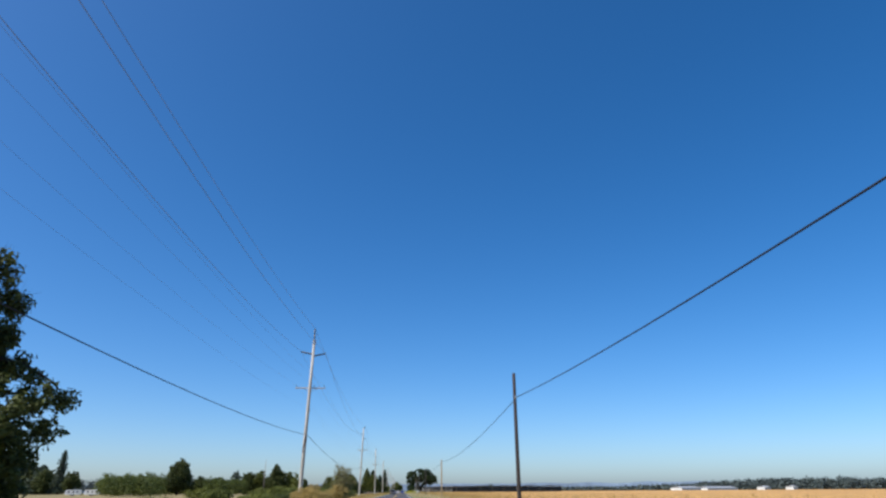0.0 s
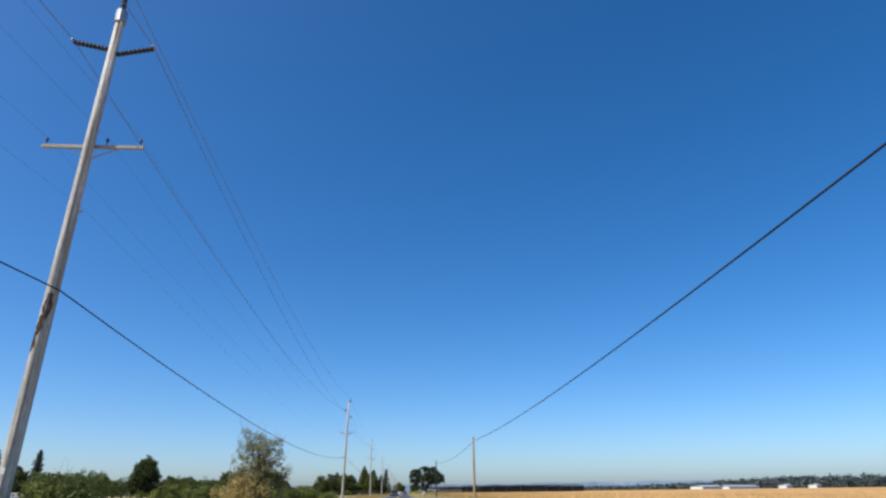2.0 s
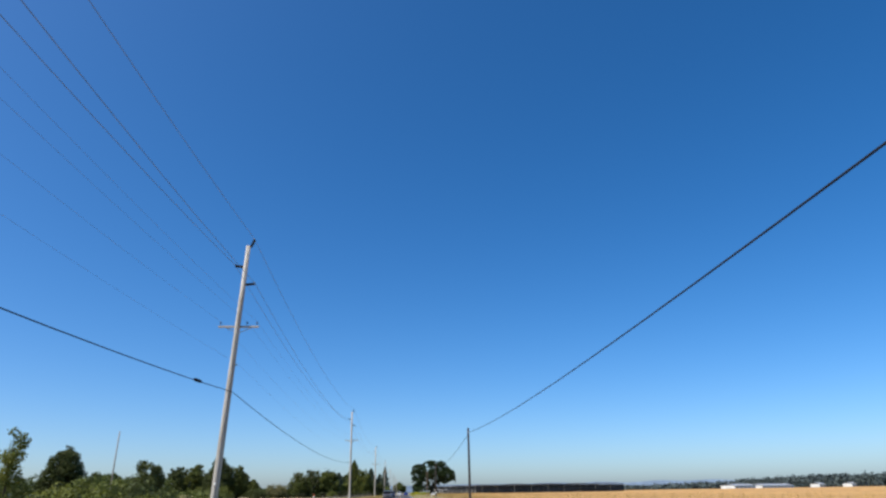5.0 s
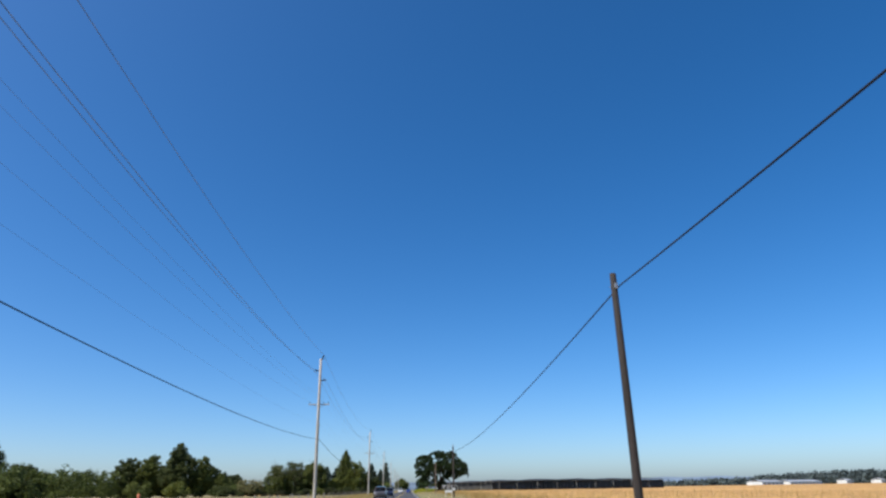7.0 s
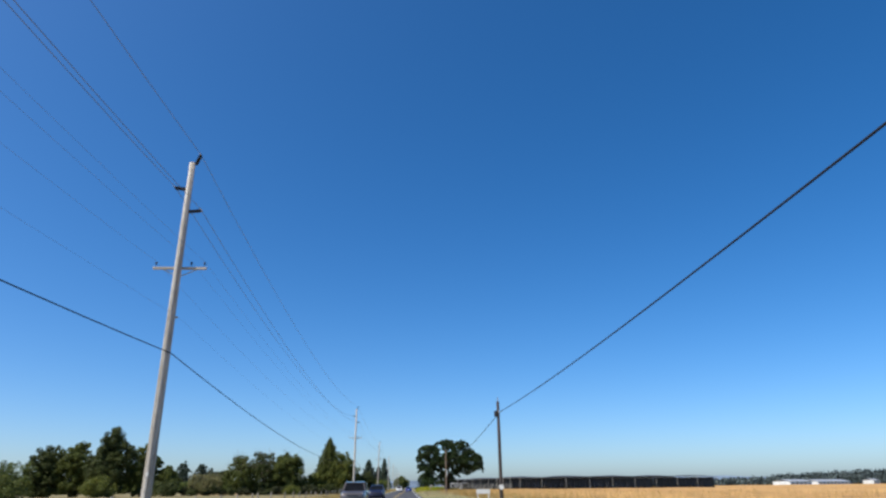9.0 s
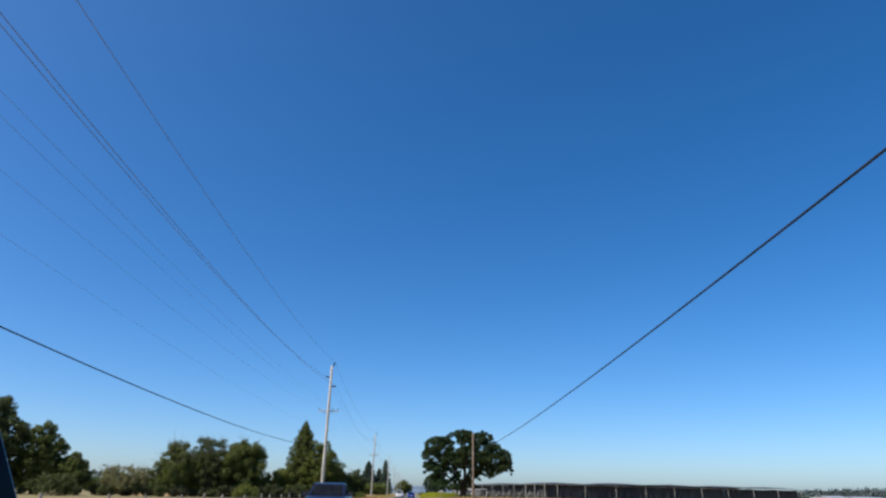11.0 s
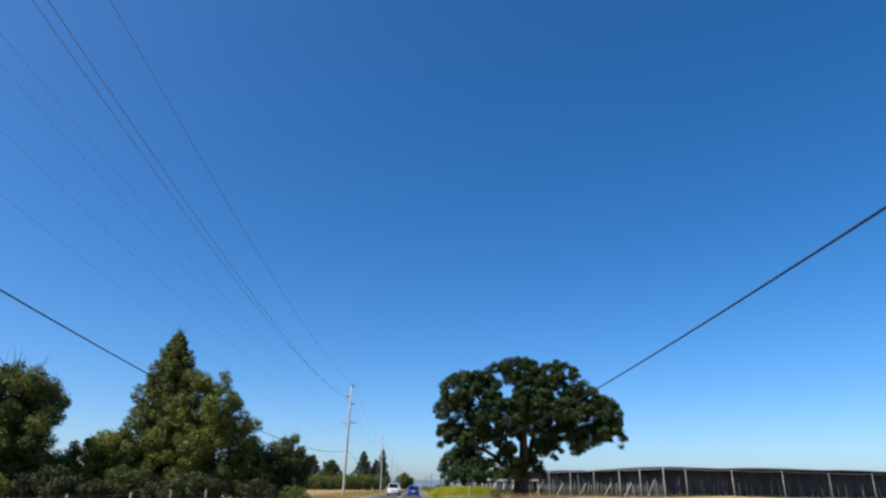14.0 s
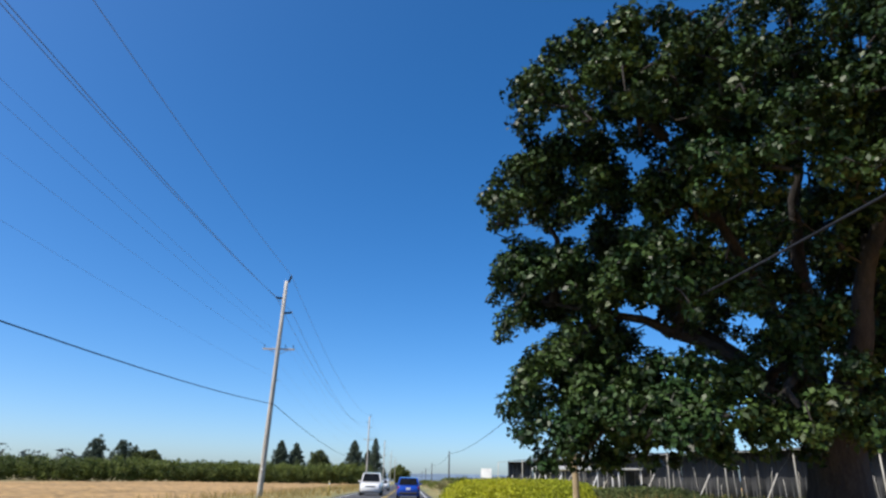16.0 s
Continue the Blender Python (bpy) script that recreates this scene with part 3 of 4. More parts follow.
# M_LEAF on some trees near x -60 to -90 puts extra light into leaf colour
for i, (x, y, h, r, m, lab) in enumerate((
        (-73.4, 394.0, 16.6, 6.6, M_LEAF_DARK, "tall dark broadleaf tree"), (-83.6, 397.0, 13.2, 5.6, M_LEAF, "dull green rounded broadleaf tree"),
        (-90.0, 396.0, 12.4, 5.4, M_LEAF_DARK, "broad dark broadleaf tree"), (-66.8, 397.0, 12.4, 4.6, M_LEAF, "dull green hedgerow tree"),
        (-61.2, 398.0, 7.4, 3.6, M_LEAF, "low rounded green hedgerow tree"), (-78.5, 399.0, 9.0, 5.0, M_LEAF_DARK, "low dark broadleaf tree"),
        (-94.8, 345.0, 8.5, 6.0, M_LEAF_DARK, "low dark broadleaf tree"), (-176.0, 842.0, 17.0, 9.0, M_LEAF_DARK, "low dark tree above the orchard"),
        (-121.0, 368.5, 18.7, 8.0, M_LEAF_DARK, "tall rounded dark tree"), (-109.5, 370.0, 9.6, 5.6, M_LEAF_DARK, "dark rounded field tree"),
        (-172.0, 850.0, 18.5, 11.0, M_LEAF_DARK, "low dark tree above the orchard"), (-209.0, 852.0, 26.0, 8.5, M_NEEDLE, "ragged dark tree above the orchard"),
        (-440.0, 745.0, 38.0, 17.0, M_LEAF_DARK, "large dark tree in a far farmyard"), (-398.0, 725.0, 25.0, 15.0, M_LEAF_DARK, "broad dark tree in a far farmyard"),
        (-329.0, 688.0, 22.0, 10.0, M_LEAF_DARK, "dark tree beside a far farmyard"), (-362.0, 700.0, 24.0, 14.0, M_LEAF_DARK, "dark tree beside a far farmyard"),
        (-193.0, 856.0, 24.5, 8.0, M_NEEDLE, "ragged dark tree above the orchard"), (-183.0, 850.0, 20.5, 6.5, M_NEEDLE, "ragged dark tree above the orchard"),
        (222.0, 1790.0, 15.0, 11.0, M_LEAF_DARK, "dark tree in a far grove"), (237.0, 1796.0, 17.5, 13.0, M_LEAF_DARK, "dark tree in a far grove"), (254.0, 1788.0, 14.0, 11.0, M_LEAF_DARK, "dark tree in a far grove"),
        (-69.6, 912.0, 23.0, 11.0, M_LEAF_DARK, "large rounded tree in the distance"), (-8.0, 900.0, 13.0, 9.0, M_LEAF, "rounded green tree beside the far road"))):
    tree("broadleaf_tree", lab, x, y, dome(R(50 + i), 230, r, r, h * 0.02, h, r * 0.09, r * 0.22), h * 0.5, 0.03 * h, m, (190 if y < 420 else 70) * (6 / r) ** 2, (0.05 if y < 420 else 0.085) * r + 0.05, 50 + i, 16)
for i, (x, y, h, r) in enumerate(((-38, 850, 26.5, 8.5), (-29, 856, 21.0, 7.0), (-22, 815, 26.4, 5.6), (-74.5, 786, 22, 7.2), (-66.5, 790, 21.0, 7.0), (-344.6, 694.5, 43, 8),
                                  (-372, 712, 28, 16), (-410, 735, 48, 14), (-395, 730, 34, 16), (-450, 748, 40, 14), (-47, 1330, 22, 6), (-37, 1345, 18, 5))):
    tree("conifer", "tall dark pointed conifer in the distance", x, y, cone(R(70 + i), 110, r * 1.3, h * 0.05, h * 0.98, r * 0.32, r * 0.14, 0.62), h * 0.95, 0.012 * h, M_NEEDLE, 75 * (6 / r) ** 2, 0.10 * r, 70 + i, 40, "conifer", "distant conifers", inner=0.3)
tree("broadleaf_tree", "dense dark roadside tree with ragged outer twigs", -14.9, 22.3, [(c[0] - 0.7, *c[1:]) for c in dome(R(91), 80, 2.3, 2.8, 2.5, 9.8, 0.35, 0.8)] + dome(R(90), 170, 3.6, 3.2, 0.1, 7.0, 0.25, 0.7), 6.5, 0.25,
     M_LEAF_DARK, 760, 0.17, 91, 34, inner=0.2, twigs=40, twig_size=0.45)
tree("sapling", "sparse brown-leaved sapling beside the road", -8.0, 87.5, dome(R(92), 120, 2.1, 2.0, 0.4, 4.6, 0.2, 0.5), 3.2, 0.05, M_SPARSE, 800, 0.09, 92, 70, "sapling", inner=0.1, twigs=60, twig_size=0.32, bark=M_TWIG)
tree("shrub", "orange-brown dry shrub round a sapling's foot", -8.3, 86.6, dome(R(93), 60, 1.9, 2.0, 0.05, 2.3, 0.25, 0.5), 1.0, 0.05, M_DRY, 1000, 0.1, 93, 8, "shrub")
tree("sapling", "narrow pale-green upright sapling", -28.0, 175.6, dome(R(94), 26, 1.3, 1.3, 0.5, 5.9, 0.4, 0.7), 4.6, 0.08, M_LEAF_YELLOW, 380, 0.18, 94, 14, "sapling")
tree("broadleaf_tree", "dark tree behind the hedge", -31.0, 209.0, dome(R(95), 40, 2.6, 2.6, 0.2, 5.4, 0.6, 1.0), 3.0, 0.14, M_LEAF_DARK, 460, 0.2, 95, 10)
tree("shrub", "tangled green shrub with pale leaf tips at a pole's foot", -9.7, 70.6, dome(R(96), 60, 1.7, 1.9, 0.02, 1.7, 0.25, 0.5), 0.8, 0.04, M_LEAF_YELLOW, 1100, 0.1, 96, 10, "shrub", twigs=10, twig_size=0.3)

for i, (x, y, rr, h) in enumerate(((-9.3, 62.2, 1.3, 1.7), (-8.2, 61.2, 1.3, 1.95), (-7.2, 60.6, 1.0, 1.4))):
    tree("shrub", "dry golden grassy shrub on the verge", x, y, dome(R(97 + i), 60, rr, 1.7, 0.02, h, 0.22, 0.45), 0.6, 0.04, M_DRY, 2300, 0.066, 97 + i, 6, "shrub")

# bramble hedge beside the road, in separate bushes
hr = R(101)
for i in range(26):
    y = 84 + i * 3.9 + hr.random() * 1.5
    x = -15.5 - 5.0 * hr.random() - (2.0 if i % 2 else 0)
    h = (1.5 + 0.9 * hr.random()) * (0.5 if y < 108 else 1.0)
    tree("bramble_bush", "low tangled green bramble bush in a roadside hedge", x, y, dome(hr, 18, 2.6, 2.7, 0.02, h, 0.5, 0.9), h * 0.5, 0.05,
         (M_LEAF, M_LEAF_YELLOW, M_LEAF_DARK)[int(hr.random() * 3)], 320, 0.19, 200 + i, 4, "bush", "bramble hedge")
for i, (x, y, h, r, m) in enumerate(((-14, 175, 1.6, 2.4, M_LEAF), (-18, 184, 1.8, 3, M_LEAF), (-60, 330, 4, 4, M_LEAF), (-66, 372, 4.6, 4.5, M_LEAF_YELLOW), (-57, 385, 3.6, 4, M_LEAF_DARK),
                                     (-27.8, 404, 3.6, 3.0, M_LEAF_YELLOW), (-29.5, 396, 2.4, 3.0, M_LEAF_YELLOW), (-12.5, 160, 1.4, 1.8, M_LEAF_YELLOW), (-12.6, 166.5, 1.3, 1.6, M_SPARSE),
                                     (-13, 120, 1.3, 1.8, M_LEAF_YELLOW), (-22, 60, 1.0, 2.5, M_SPARSE), (-30, 110, 1.9, 3.2, M_LEAF), (-36, 124, 2.2, 3.4, M_LEAF_YELLOW), (-31, 150, 2.3, 3.4, M_LEAF))):
    tree("shrub", "low rounded green shrub among dry grass", x, y, dome(R(300 + i), 22, r, r, 0.02, h, 0.22 * r, 0.38 * r), h * 0.5, 0.06, m, 260 * (3 / r) ** 2, 0.07 * r, 300 + i, 5, "shrub", "roadside shrubs")

ur = R(111)
for i in range(30):
    x = -14.5 - 1.55 * i + ur.normal() * 0.5
    y = 399.5 - 0.12 * i + ur.normal() * 1.2
    h = 1.5 + 1.3 * ur.random()
    tree("shrub", "low dark shrub filling the hedgerow's foot", x, y, dome(ur, 16, 1.7, 1.7, 0.02, h, 0.45, 0.75), h * 0.5, 0.05, (M_THICKET, M_LEAF_DARK, M_THICKET)[i % 3], 300, 0.2, 700 + i, 4, "shrub", "hedgerow shrubs")

# orchard blocks, far woods
orr = R(120)
spots = [(-89 - 5.5 * r + orr.normal() * 0.6, 252 + 5.2 * k + orr.normal() * 0.5) for r in range(12) for k in range(27)]
# the main block, and a diagonal block beside the farm track; the farmyard with the trailers and the round field tree stand in the open
spots = [(x, y) for x, y in spots if y > 367 or abs(x + 0.415 * y - 5) < 11 or (y > 337 and x < -127) or (y > 325 and x > -95)]
spots += [(-24 - 2.7 * k + orr.normal() * 0.5, 584 - 1.45 * k + 5.5 * r) for r in range(6) for k in range(-4, 58) if 584 - 1.45 * k + 5.5 * r > 496]
cl = []
for x, y in spots:
    h = (7.8 if y < 450 else 5.2) + 0.3 * orr.normal()
    cl += [(x + c[0], y + c[1], c[2], c[3]) for c in dome(orr, 14, 3.1, 3.1, 0.15, h, 0.9, 1.25)]
v, f = leaf_mesh(cl, 46, 0.44, orr)
v[:, 2] = np.maximum(v[:, 2], 0.05)
tagged(raw("orchard", v, f, M_ORCHARD), "rows of low green orchard trees", "orchard", kind="stuff")
cl = []
for k in range(2600):
    a = orr.random()
    x = 70 + 1420 * a
    y = 1250 - 330 * a + orr.normal() * 60
    h = (6.0 + 2.5 * orr.random() + 3 * noise.noise((x * 0.02, 1, 0))) * (1.0 + 1.6 * min(1.0, max(0.0, (a - 0.22) / 0.2)) * (0.6 + 0.5 * orr.random()))
    cl += [(x + orr.normal() * 4, y, h * q, h * 0.4) for q in (0.2, 0.6)]
for k in range(160):
    x = -900 + 700 * orr.random()
    cl += [(x, 900 + orr.normal() * 80, 6 + 8 * orr.random(), 6)]
v, f = leaf_mesh(cl, 1.2, 3.2, orr, inner=0.1)
v[:, 2] = np.maximum(v[:, 2], 0.05)
tagged(raw("far_woods", v, f, M_WOODS), "dark line of distant woods", "woods", kind="stuff")


def hills():
    """Two ridges on the horizon, with the haze put into their colour."""
    for dist, low, high, seed in ((4550, 26, 66, 3.0), (4250, 12, 34, 9.0)):
        vs, fs = [], []
        k = 240
        for i in range(k + 1):
            a = radians(-60 + 120 * i / k)
            u = i / k * 14
            z = low + (high - low) * (0.5 + 0.5 * noise.noise((u, seed, 0))) + 7 * noise.noise((u * 4, seed, 2)) + 3 * noise.noise((u * 15, seed, 1))
            x, y = math.sin(a) * dist, math.cos(a) * dist
            vs += [(x, y, -5), (x, y, max(3, z)), (x * 1.05, y * 1.05, -5)]
        for i in range(k):
            b = 3 * i
            fs += [(b, b + 3, b + 4, b + 1), (b + 1, b + 4, b + 5, b + 2)]
        tagged(raw("backdrop_hills", vs, fs, M_HILL), "hills on the horizon with blue haze in their colour", "hills", kind="structure")


hills()


# ---- power line on the left ----
def insulator(bm, a, b, r=0.075, rings=9):
    """A ribbed post insulator from a to b."""
    a, b = Vector(a), Vector(b)
    pts, rad = [], []
    for i in range(rings * 2 + 1):
        pts.append(a.lerp(b, i / (rings * 2)))
        rad.append(r if i % 2 else r * 0.62)
    tube(bm, pts, rad, 8)


def utility_pole(x, y, top, arm_z, arm_half, kind, lean=0.0, label=""):
    ob = thing("utility_pole", label or "tall weathered wooden power pole with crossarm and dark insulators", "utility pole", "power line poles", at=(x, y, 0))
    at_z = lambda z: lean * z
    bm = bmesh.new()
    tube(bm, [(at_z(z), 0, z) for z in (-0.3, 0.6, top * 0.33, top * 0.66, top)], [0.215, 0.205, 0.185, 0.162, 0.135], 14)
    part("pole", bm, M_POLE, ob, smooth=True)
    bm = bmesh.new()
    box(bm, at_z(arm_z), 0.23, arm_z - 0.07, arm_half * 2, 0.09, 0.115, 0.008)
    part("crossarm", bm, M_ARM, ob)
    for s in (-1, 1):
        bm = bmesh.new()
        tube(bm, [(at_z(arm_z) + s * 0.75, 0.30, arm_z - 0.05), (at_z(arm_z) + s * 0.02, 0.235, arm_z - 0.42)], 0.022, 6)
        part("brace", bm, M_STEEL, ob, "grey steel brace")
    pins = [-arm_half + 0.12, arm_half - 0.12] + ([0.42] if kind == "a" else [0.5])
    for px in pins:
        bm = bmesh.new()
        tube(bm, [(at_z(arm_z) + px, 0.23, arm_z + 0.08), (at_z(arm_z) + px, 0.23, arm_z + 0.18), (at_z(arm_z) + px, 0.23, arm_z + 0.2), (at_z(arm_z) + px, 0.23, arm_z + 0.30)], [0.018, 0.018, 0.052, 0.034], 8)
        part("pin_insulator", bm, M_INSULATOR, ob, "small dark pin insulator")
    if kind == "a":
        posts = [((0, 0, top - 0.05), (0, 0, top + 1.3)), ((-0.15, 0, top - 1.55), (-1.35, 0, top - 1.28)), ((0.15, 0, top - 1.75), (1.35, 0, top - 1.48))]
    else:
        posts = [((0.17, 0, top - 0.08), (0.34, 0, top + 0.42)), ((-0.16, 0, top - 1.42), (-0.66, 0, top - 1.36)), ((0.16, 0, top - 2.6), (0.70, 0, top - 2.54))]
    for a, b in posts:
        bm = bmesh.new()
        off = at_z(a[2])
        insulator(bm, (a[0] + off, a[1], a[2]), (b[0] + off, b[1], b[2]), 0.1)
        part("post_insulator", bm, M_INSULATOR, ob, "dark ribbed post insulator")
        bm = bmesh.new()
        tube(bm, [(b[0] + off, -0.16, b[2] + 0.03), (b[0] + off, 0.16, b[2] + 0.03)], 0.035, 6)
        part("wire_clamp", bm, M_STEEL, ob)
    if kind == "a":
        bm = bmesh.new()
        tube(bm, [(at_z(top), 0, top - 0.42), (at_z(top), 0, top + 0.06)], 0.19, 12)
        part("pole_cap", bm, M_STEEL, ob, "pale metal collar at the pole top")
    bm = bmesh.new()
    tube(bm, [(at_z(0.2) + 0.05, -0.205, 0.1), (at_z(top * 0.5) + 0.05, -0.18, top * 0.5), (at_z(top - 0.4) + 0.05, -0.145, top - 0.4)], 0.011, 5)
    part("ground_wire", bm, M_WIRE, ob)
    bm = bmesh.new()
    tube(bm, [(at_z(arm_z - 2.4) + 0.12, 0, arm_z - 2.4), (at_z(arm_z - 2.4) + 0.3, 0, arm_z - 2.4)], 0.04, 6)
    part("neutral_bracket", bm, M_STEEL, ob)
    bm = bmesh.new()
    box(bm, at_z(1.9), -0.197, 1.85, 0.12, 0.012, 0.16)
    part("pole_tag", bm, M_WHITE, ob)
    if lean == 0.025:
        # split outer wood on this pole: a long scar that winds round its near face
        for z0, z1, mid, half in ((6.0, 6.78, -70, 38), (5.55, 6.12, -100, 30), (5.05, 5.66, -122, 22)):
            bm = bmesh.new()
            rows = []
            for i in range(9):
                z, w = z0 + (z1 - z0) * i / 8, half * (0.25 + 0.75 * math.sin(math.pi * (i + 0.5) / 9)) * (1 + 0.3 * math.sin(5.0 * i + z0))
                r = 0.2075 - 0.0047 * z + 0.006
                rows.append([bm.verts.new((at_z(z) + r * math.cos(radians(mid + w * k)), r * math.sin(radians(mid + w * k)), z)) for k in (-1, -0.5, 0, 0.5, 1)])
            for a, b in zip(rows, rows[1:]):
                for k in range(4):
                    bm.faces.new((a[k], a[k + 1], b[k + 1], b[k]))
            bmesh.ops.solidify(bm, geom=bm.faces[:], thickness=0.004)
            part("wood_scar", bm, M_SCAR, ob, "rusty brown bare wood", smooth=True)
    return [(x + at_z(a[2]) + b[0], y, b[2] + 0.05) for a, b in posts], [(x + at_z(arm_z) + px, y + 0.23, arm_z + 0.31) for px in sorted(pins)], (x + at_z(arm_z) + 0.31, y, arm_z - 2.36)


LEFT = [(-10.6, -20.0, 17.0, 11.8, 1.5, "a", 0.0, 6.9), (-10.60, 69.62, 17.05, 11.84, 1.60, "a", 0.025, 6.90), (-10.63, 165.05, 16.2, 10.97, 1.22, "b", 0.03, 6.99),
        (-10.52, 253.79, 16.26, 10.91, 1.22, "b", -0.007, 6.91), (-10.65, 355.77, 16.23, 10.69, 1.25, "b", 0.003, 6.45), (-10.58, 452.08, 16.04, 10.66, 1.22, "b", 0.018, 6.50),
        (-10.58, 566.4, 16.3, 10.8, 1.22, "b", 0.0, 6.7), (-10.6, 668.0, 16.2, 10.8, 1.22, "b", 0.0, 6.7), (-10.6, 765.0, 16.2, 10.8, 1.22, "b", 0.0, 6.7),
        (-10.6, 862.0, 16.2, 10.8, 1.22, "b", 0.0, 6.7), (-10.6, 960.0, 16.2, 10.8, 1.22, "b", 0.0, 6.7)]
tops, arms, neutrals, tele = [], [], [], []
for x, y, top, az, ah, kd, ln, cz in LEFT:
    a, b, c = utility_pole(x, y, top, az, ah, kd, ln, "tall pale weathered power pole with long spread insulators" if kd == "a" else "")
    tops.append(a), arms.append(b), neutrals.append(c), tele.append((x + ln * cz + 0.2, y, cz))


def wire_line(name, label, points, radius, sag, mat, sides=5, category="overhead wire", group="overhead wires"):
    """One conductor: a slack span from each support to the next."""
    ob = thing(name, label, category, group)
    for i, (p, q) in enumerate(zip(points, points[1:])):
        p, q = Vector(p), Vector(q)
        s = sag[min(i, len(sag) - 1)] if hasattr(sag, "__len__") else sag * ((q - p).length / 95) ** 2
        pts = [p.lerp(q, i / 24) - Vector((0, 0, 4 * s * (i / 24) * (1 - i / 24))) for i in range(25)]
        bm = bmesh.new()
        tube(bm, pts, radius, sides, False)
        part("span", bm, mat, ob)
    return ob


for i, sg in ((0, 1.9), (1, 2.1), (2, 2.1)):
    wire_line("power_wire", "thin grey top conductor of the power line", [t[i] for t in tops], 0.0135, sg, M_WIRE)
for i in range(3):
    wire_line("power_wire", "thin grey conductor on the crossarms", [t[i] for t in arms], 0.0045, 1.5, M_WIRE)
wire_line("neutral_wire", "thin grey neutral wire below the crossarms", neutrals, 0.0035, 1.3, M_WIRE)
wire_line("telephone_cable", "black telephone cable slung low between the power poles", tele, 0.022, (1.15, 1.64, 1.22, 1.84, 1.8, 1.7), M_CABLE, 6)
bm = bmesh.new()
tube(bm, [(-10.25, 158.2, 6.59), (-10.25, 158.5, 6.60), (-10.25, 159.1, 6.63), (-10.25, 159.4, 6.64)], [0.04, 0.085, 0.085, 0.04], 8)
tagged(part("splice_case", bm, M_CABLE), "black splice case on a telephone cable", "splice case")


# ---- telephone line on the right ----
RIGHT = [(7.0, -36.0, 7.4, 6.3, M_POLE_DARK), (7.08, 41.06, 8.51, 6.95, M_POLE_DARK), (6.78, 117.96, 6.52, 6.15, M_POLE_TAN), (6.6, 196.19, 7.68, 7.23, M_POLE_DARK), (6.42, 272.17, 7.09, 6.36, M_POLE_DARK),
         (6.95, 350.98, 7.93, 5.74, M_POLE_BROWN), (6.64, 430.3, 7.0, 6.2, M_POLE_TAN), (6.8, 520.0, 6.4, 6.0, M_POLE_DARK), (6.5, 603.0, 6.6, 6.1, M_POLE_DARK), (6.5, 682.0, 6.6, 6.1, M_POLE_DARK),
         (6.5, 760.0, 6.6, 6.1, M_POLE_DARK), (6.5, 840.0, 6.6, 6.1, M_POLE_DARK)]
cable = []
for i, (x, y, h, cz, m) in enumerate(RIGHT):
    ob = thing("telephone_pole", "short tan weathered wooden telephone pole" if m == M_POLE_TAN else "short sun-bleached brown wooden telephone pole" if m == M_POLE_BROWN else "short dark creosoted wooden telephone pole", "telephone pole", "telephone line poles", at=(x, y, 0))
    bm = bmesh.new()
    tube(bm, [(0, 0, -0.3), (0, 0, 0.5), (0, 0, h * 0.5), (0, 0, h - 0.02), (0, 0, h)], [0.140, 0.132, 0.118, 0.100, 0.085], 12)
    part("pole", bm, m, ob, smooth=True)
    bm = bmesh.new()
    box(bm, 0.02, -0.14, cz - 0.09, 0.10, 0.06, 0.18, 0.01)
    part("cable_clamp", bm, M_STEEL, ob)
    bm = bmesh.new()
    tube(bm, [(-0.16, 0, cz), (0.16, 0, cz)], 0.013, 6)
    part("through_bolt", bm, M_STEEL, ob)
    if abs(y - 272.17) < 0.1:
        bm = bmesh.new()
        tube(bm, [(0, 0, h - 0.05), (0, 0, h + 0.32)], 0.03, 6)
        part("mast", bm, M_STEEL, ob, "thin metal mast at the pole top")
        bm = bmesh.new()
        box(bm, -0.18, -0.05, cz - 0.35, 0.22, 0.2, 0.42, 0.03)
        part("terminal_box", bm, M_BLACK, ob, "small black terminal box")
        bm = bmesh.new()
        tube(bm, [(0, -0.16, 1.30), (0, -0.19, 1.30)], 0.17, 14)
        part("reflector", bm, M_WHITE, ob, "round white reflector plate")
    cable.append((x + 0.13, y - 0.14, cz))
wire_line("telephone_cable", "thick black telephone cable between short poles", cable, 0.023, (0.98, 0.82, 0.75, 0.84, 0.68, 1.05, 0.9), M_CABLE, 7)
ob = thing("field_pole", "thin grey pole beyond a hedge", "pole", at=(-49.6, 242.6, 0))
bm = bmesh.new()
tube(bm, [(0, 0, -0.3), (0.02, 0, 6.0), (0.05, 0, 12.0)], [0.12, 0.11, 0.09], 10)
part("pole", bm, M_POST, ob, smooth=True)


# ---- net-covered growing yard on the right ----
def yard_post(x, y, h, brace, group):
    ob = thing("net_post", "pale bleached wooden post holding up a dark shade net", "post", group, at=(x, y, 0))
    bm = bmesh.new()
    tube(bm, [(0, 0, -0.2), (0.0, 0, h * 0.5), (0.02, 0, h)], [0.056, 0.05, 0.044], 8)
    part("post", bm, M_PALE_POST, ob, smooth=True)
    if brace:
        low, high = Vector((brace[0], brace[1], -0.1)), Vector((brace[0] * 0.38 + brace[2], brace[1] * 0.38 + brace[3], h * 0.57))
        bm = bmesh.new()
        tube(bm, [low, high], [0.05, 0.042], 8)
        part("brace", bm, M_PALE_POST, ob, "slanting wooden brace", smooth=True)
        bm = bmesh.new()
        tube(bm, [high - Vector((0, 0, 0.05)), (0.02, 0, h - 0.15)], 0.003, 4)
        part("guy_wire", bm, M_STEEL, ob)
    return ob


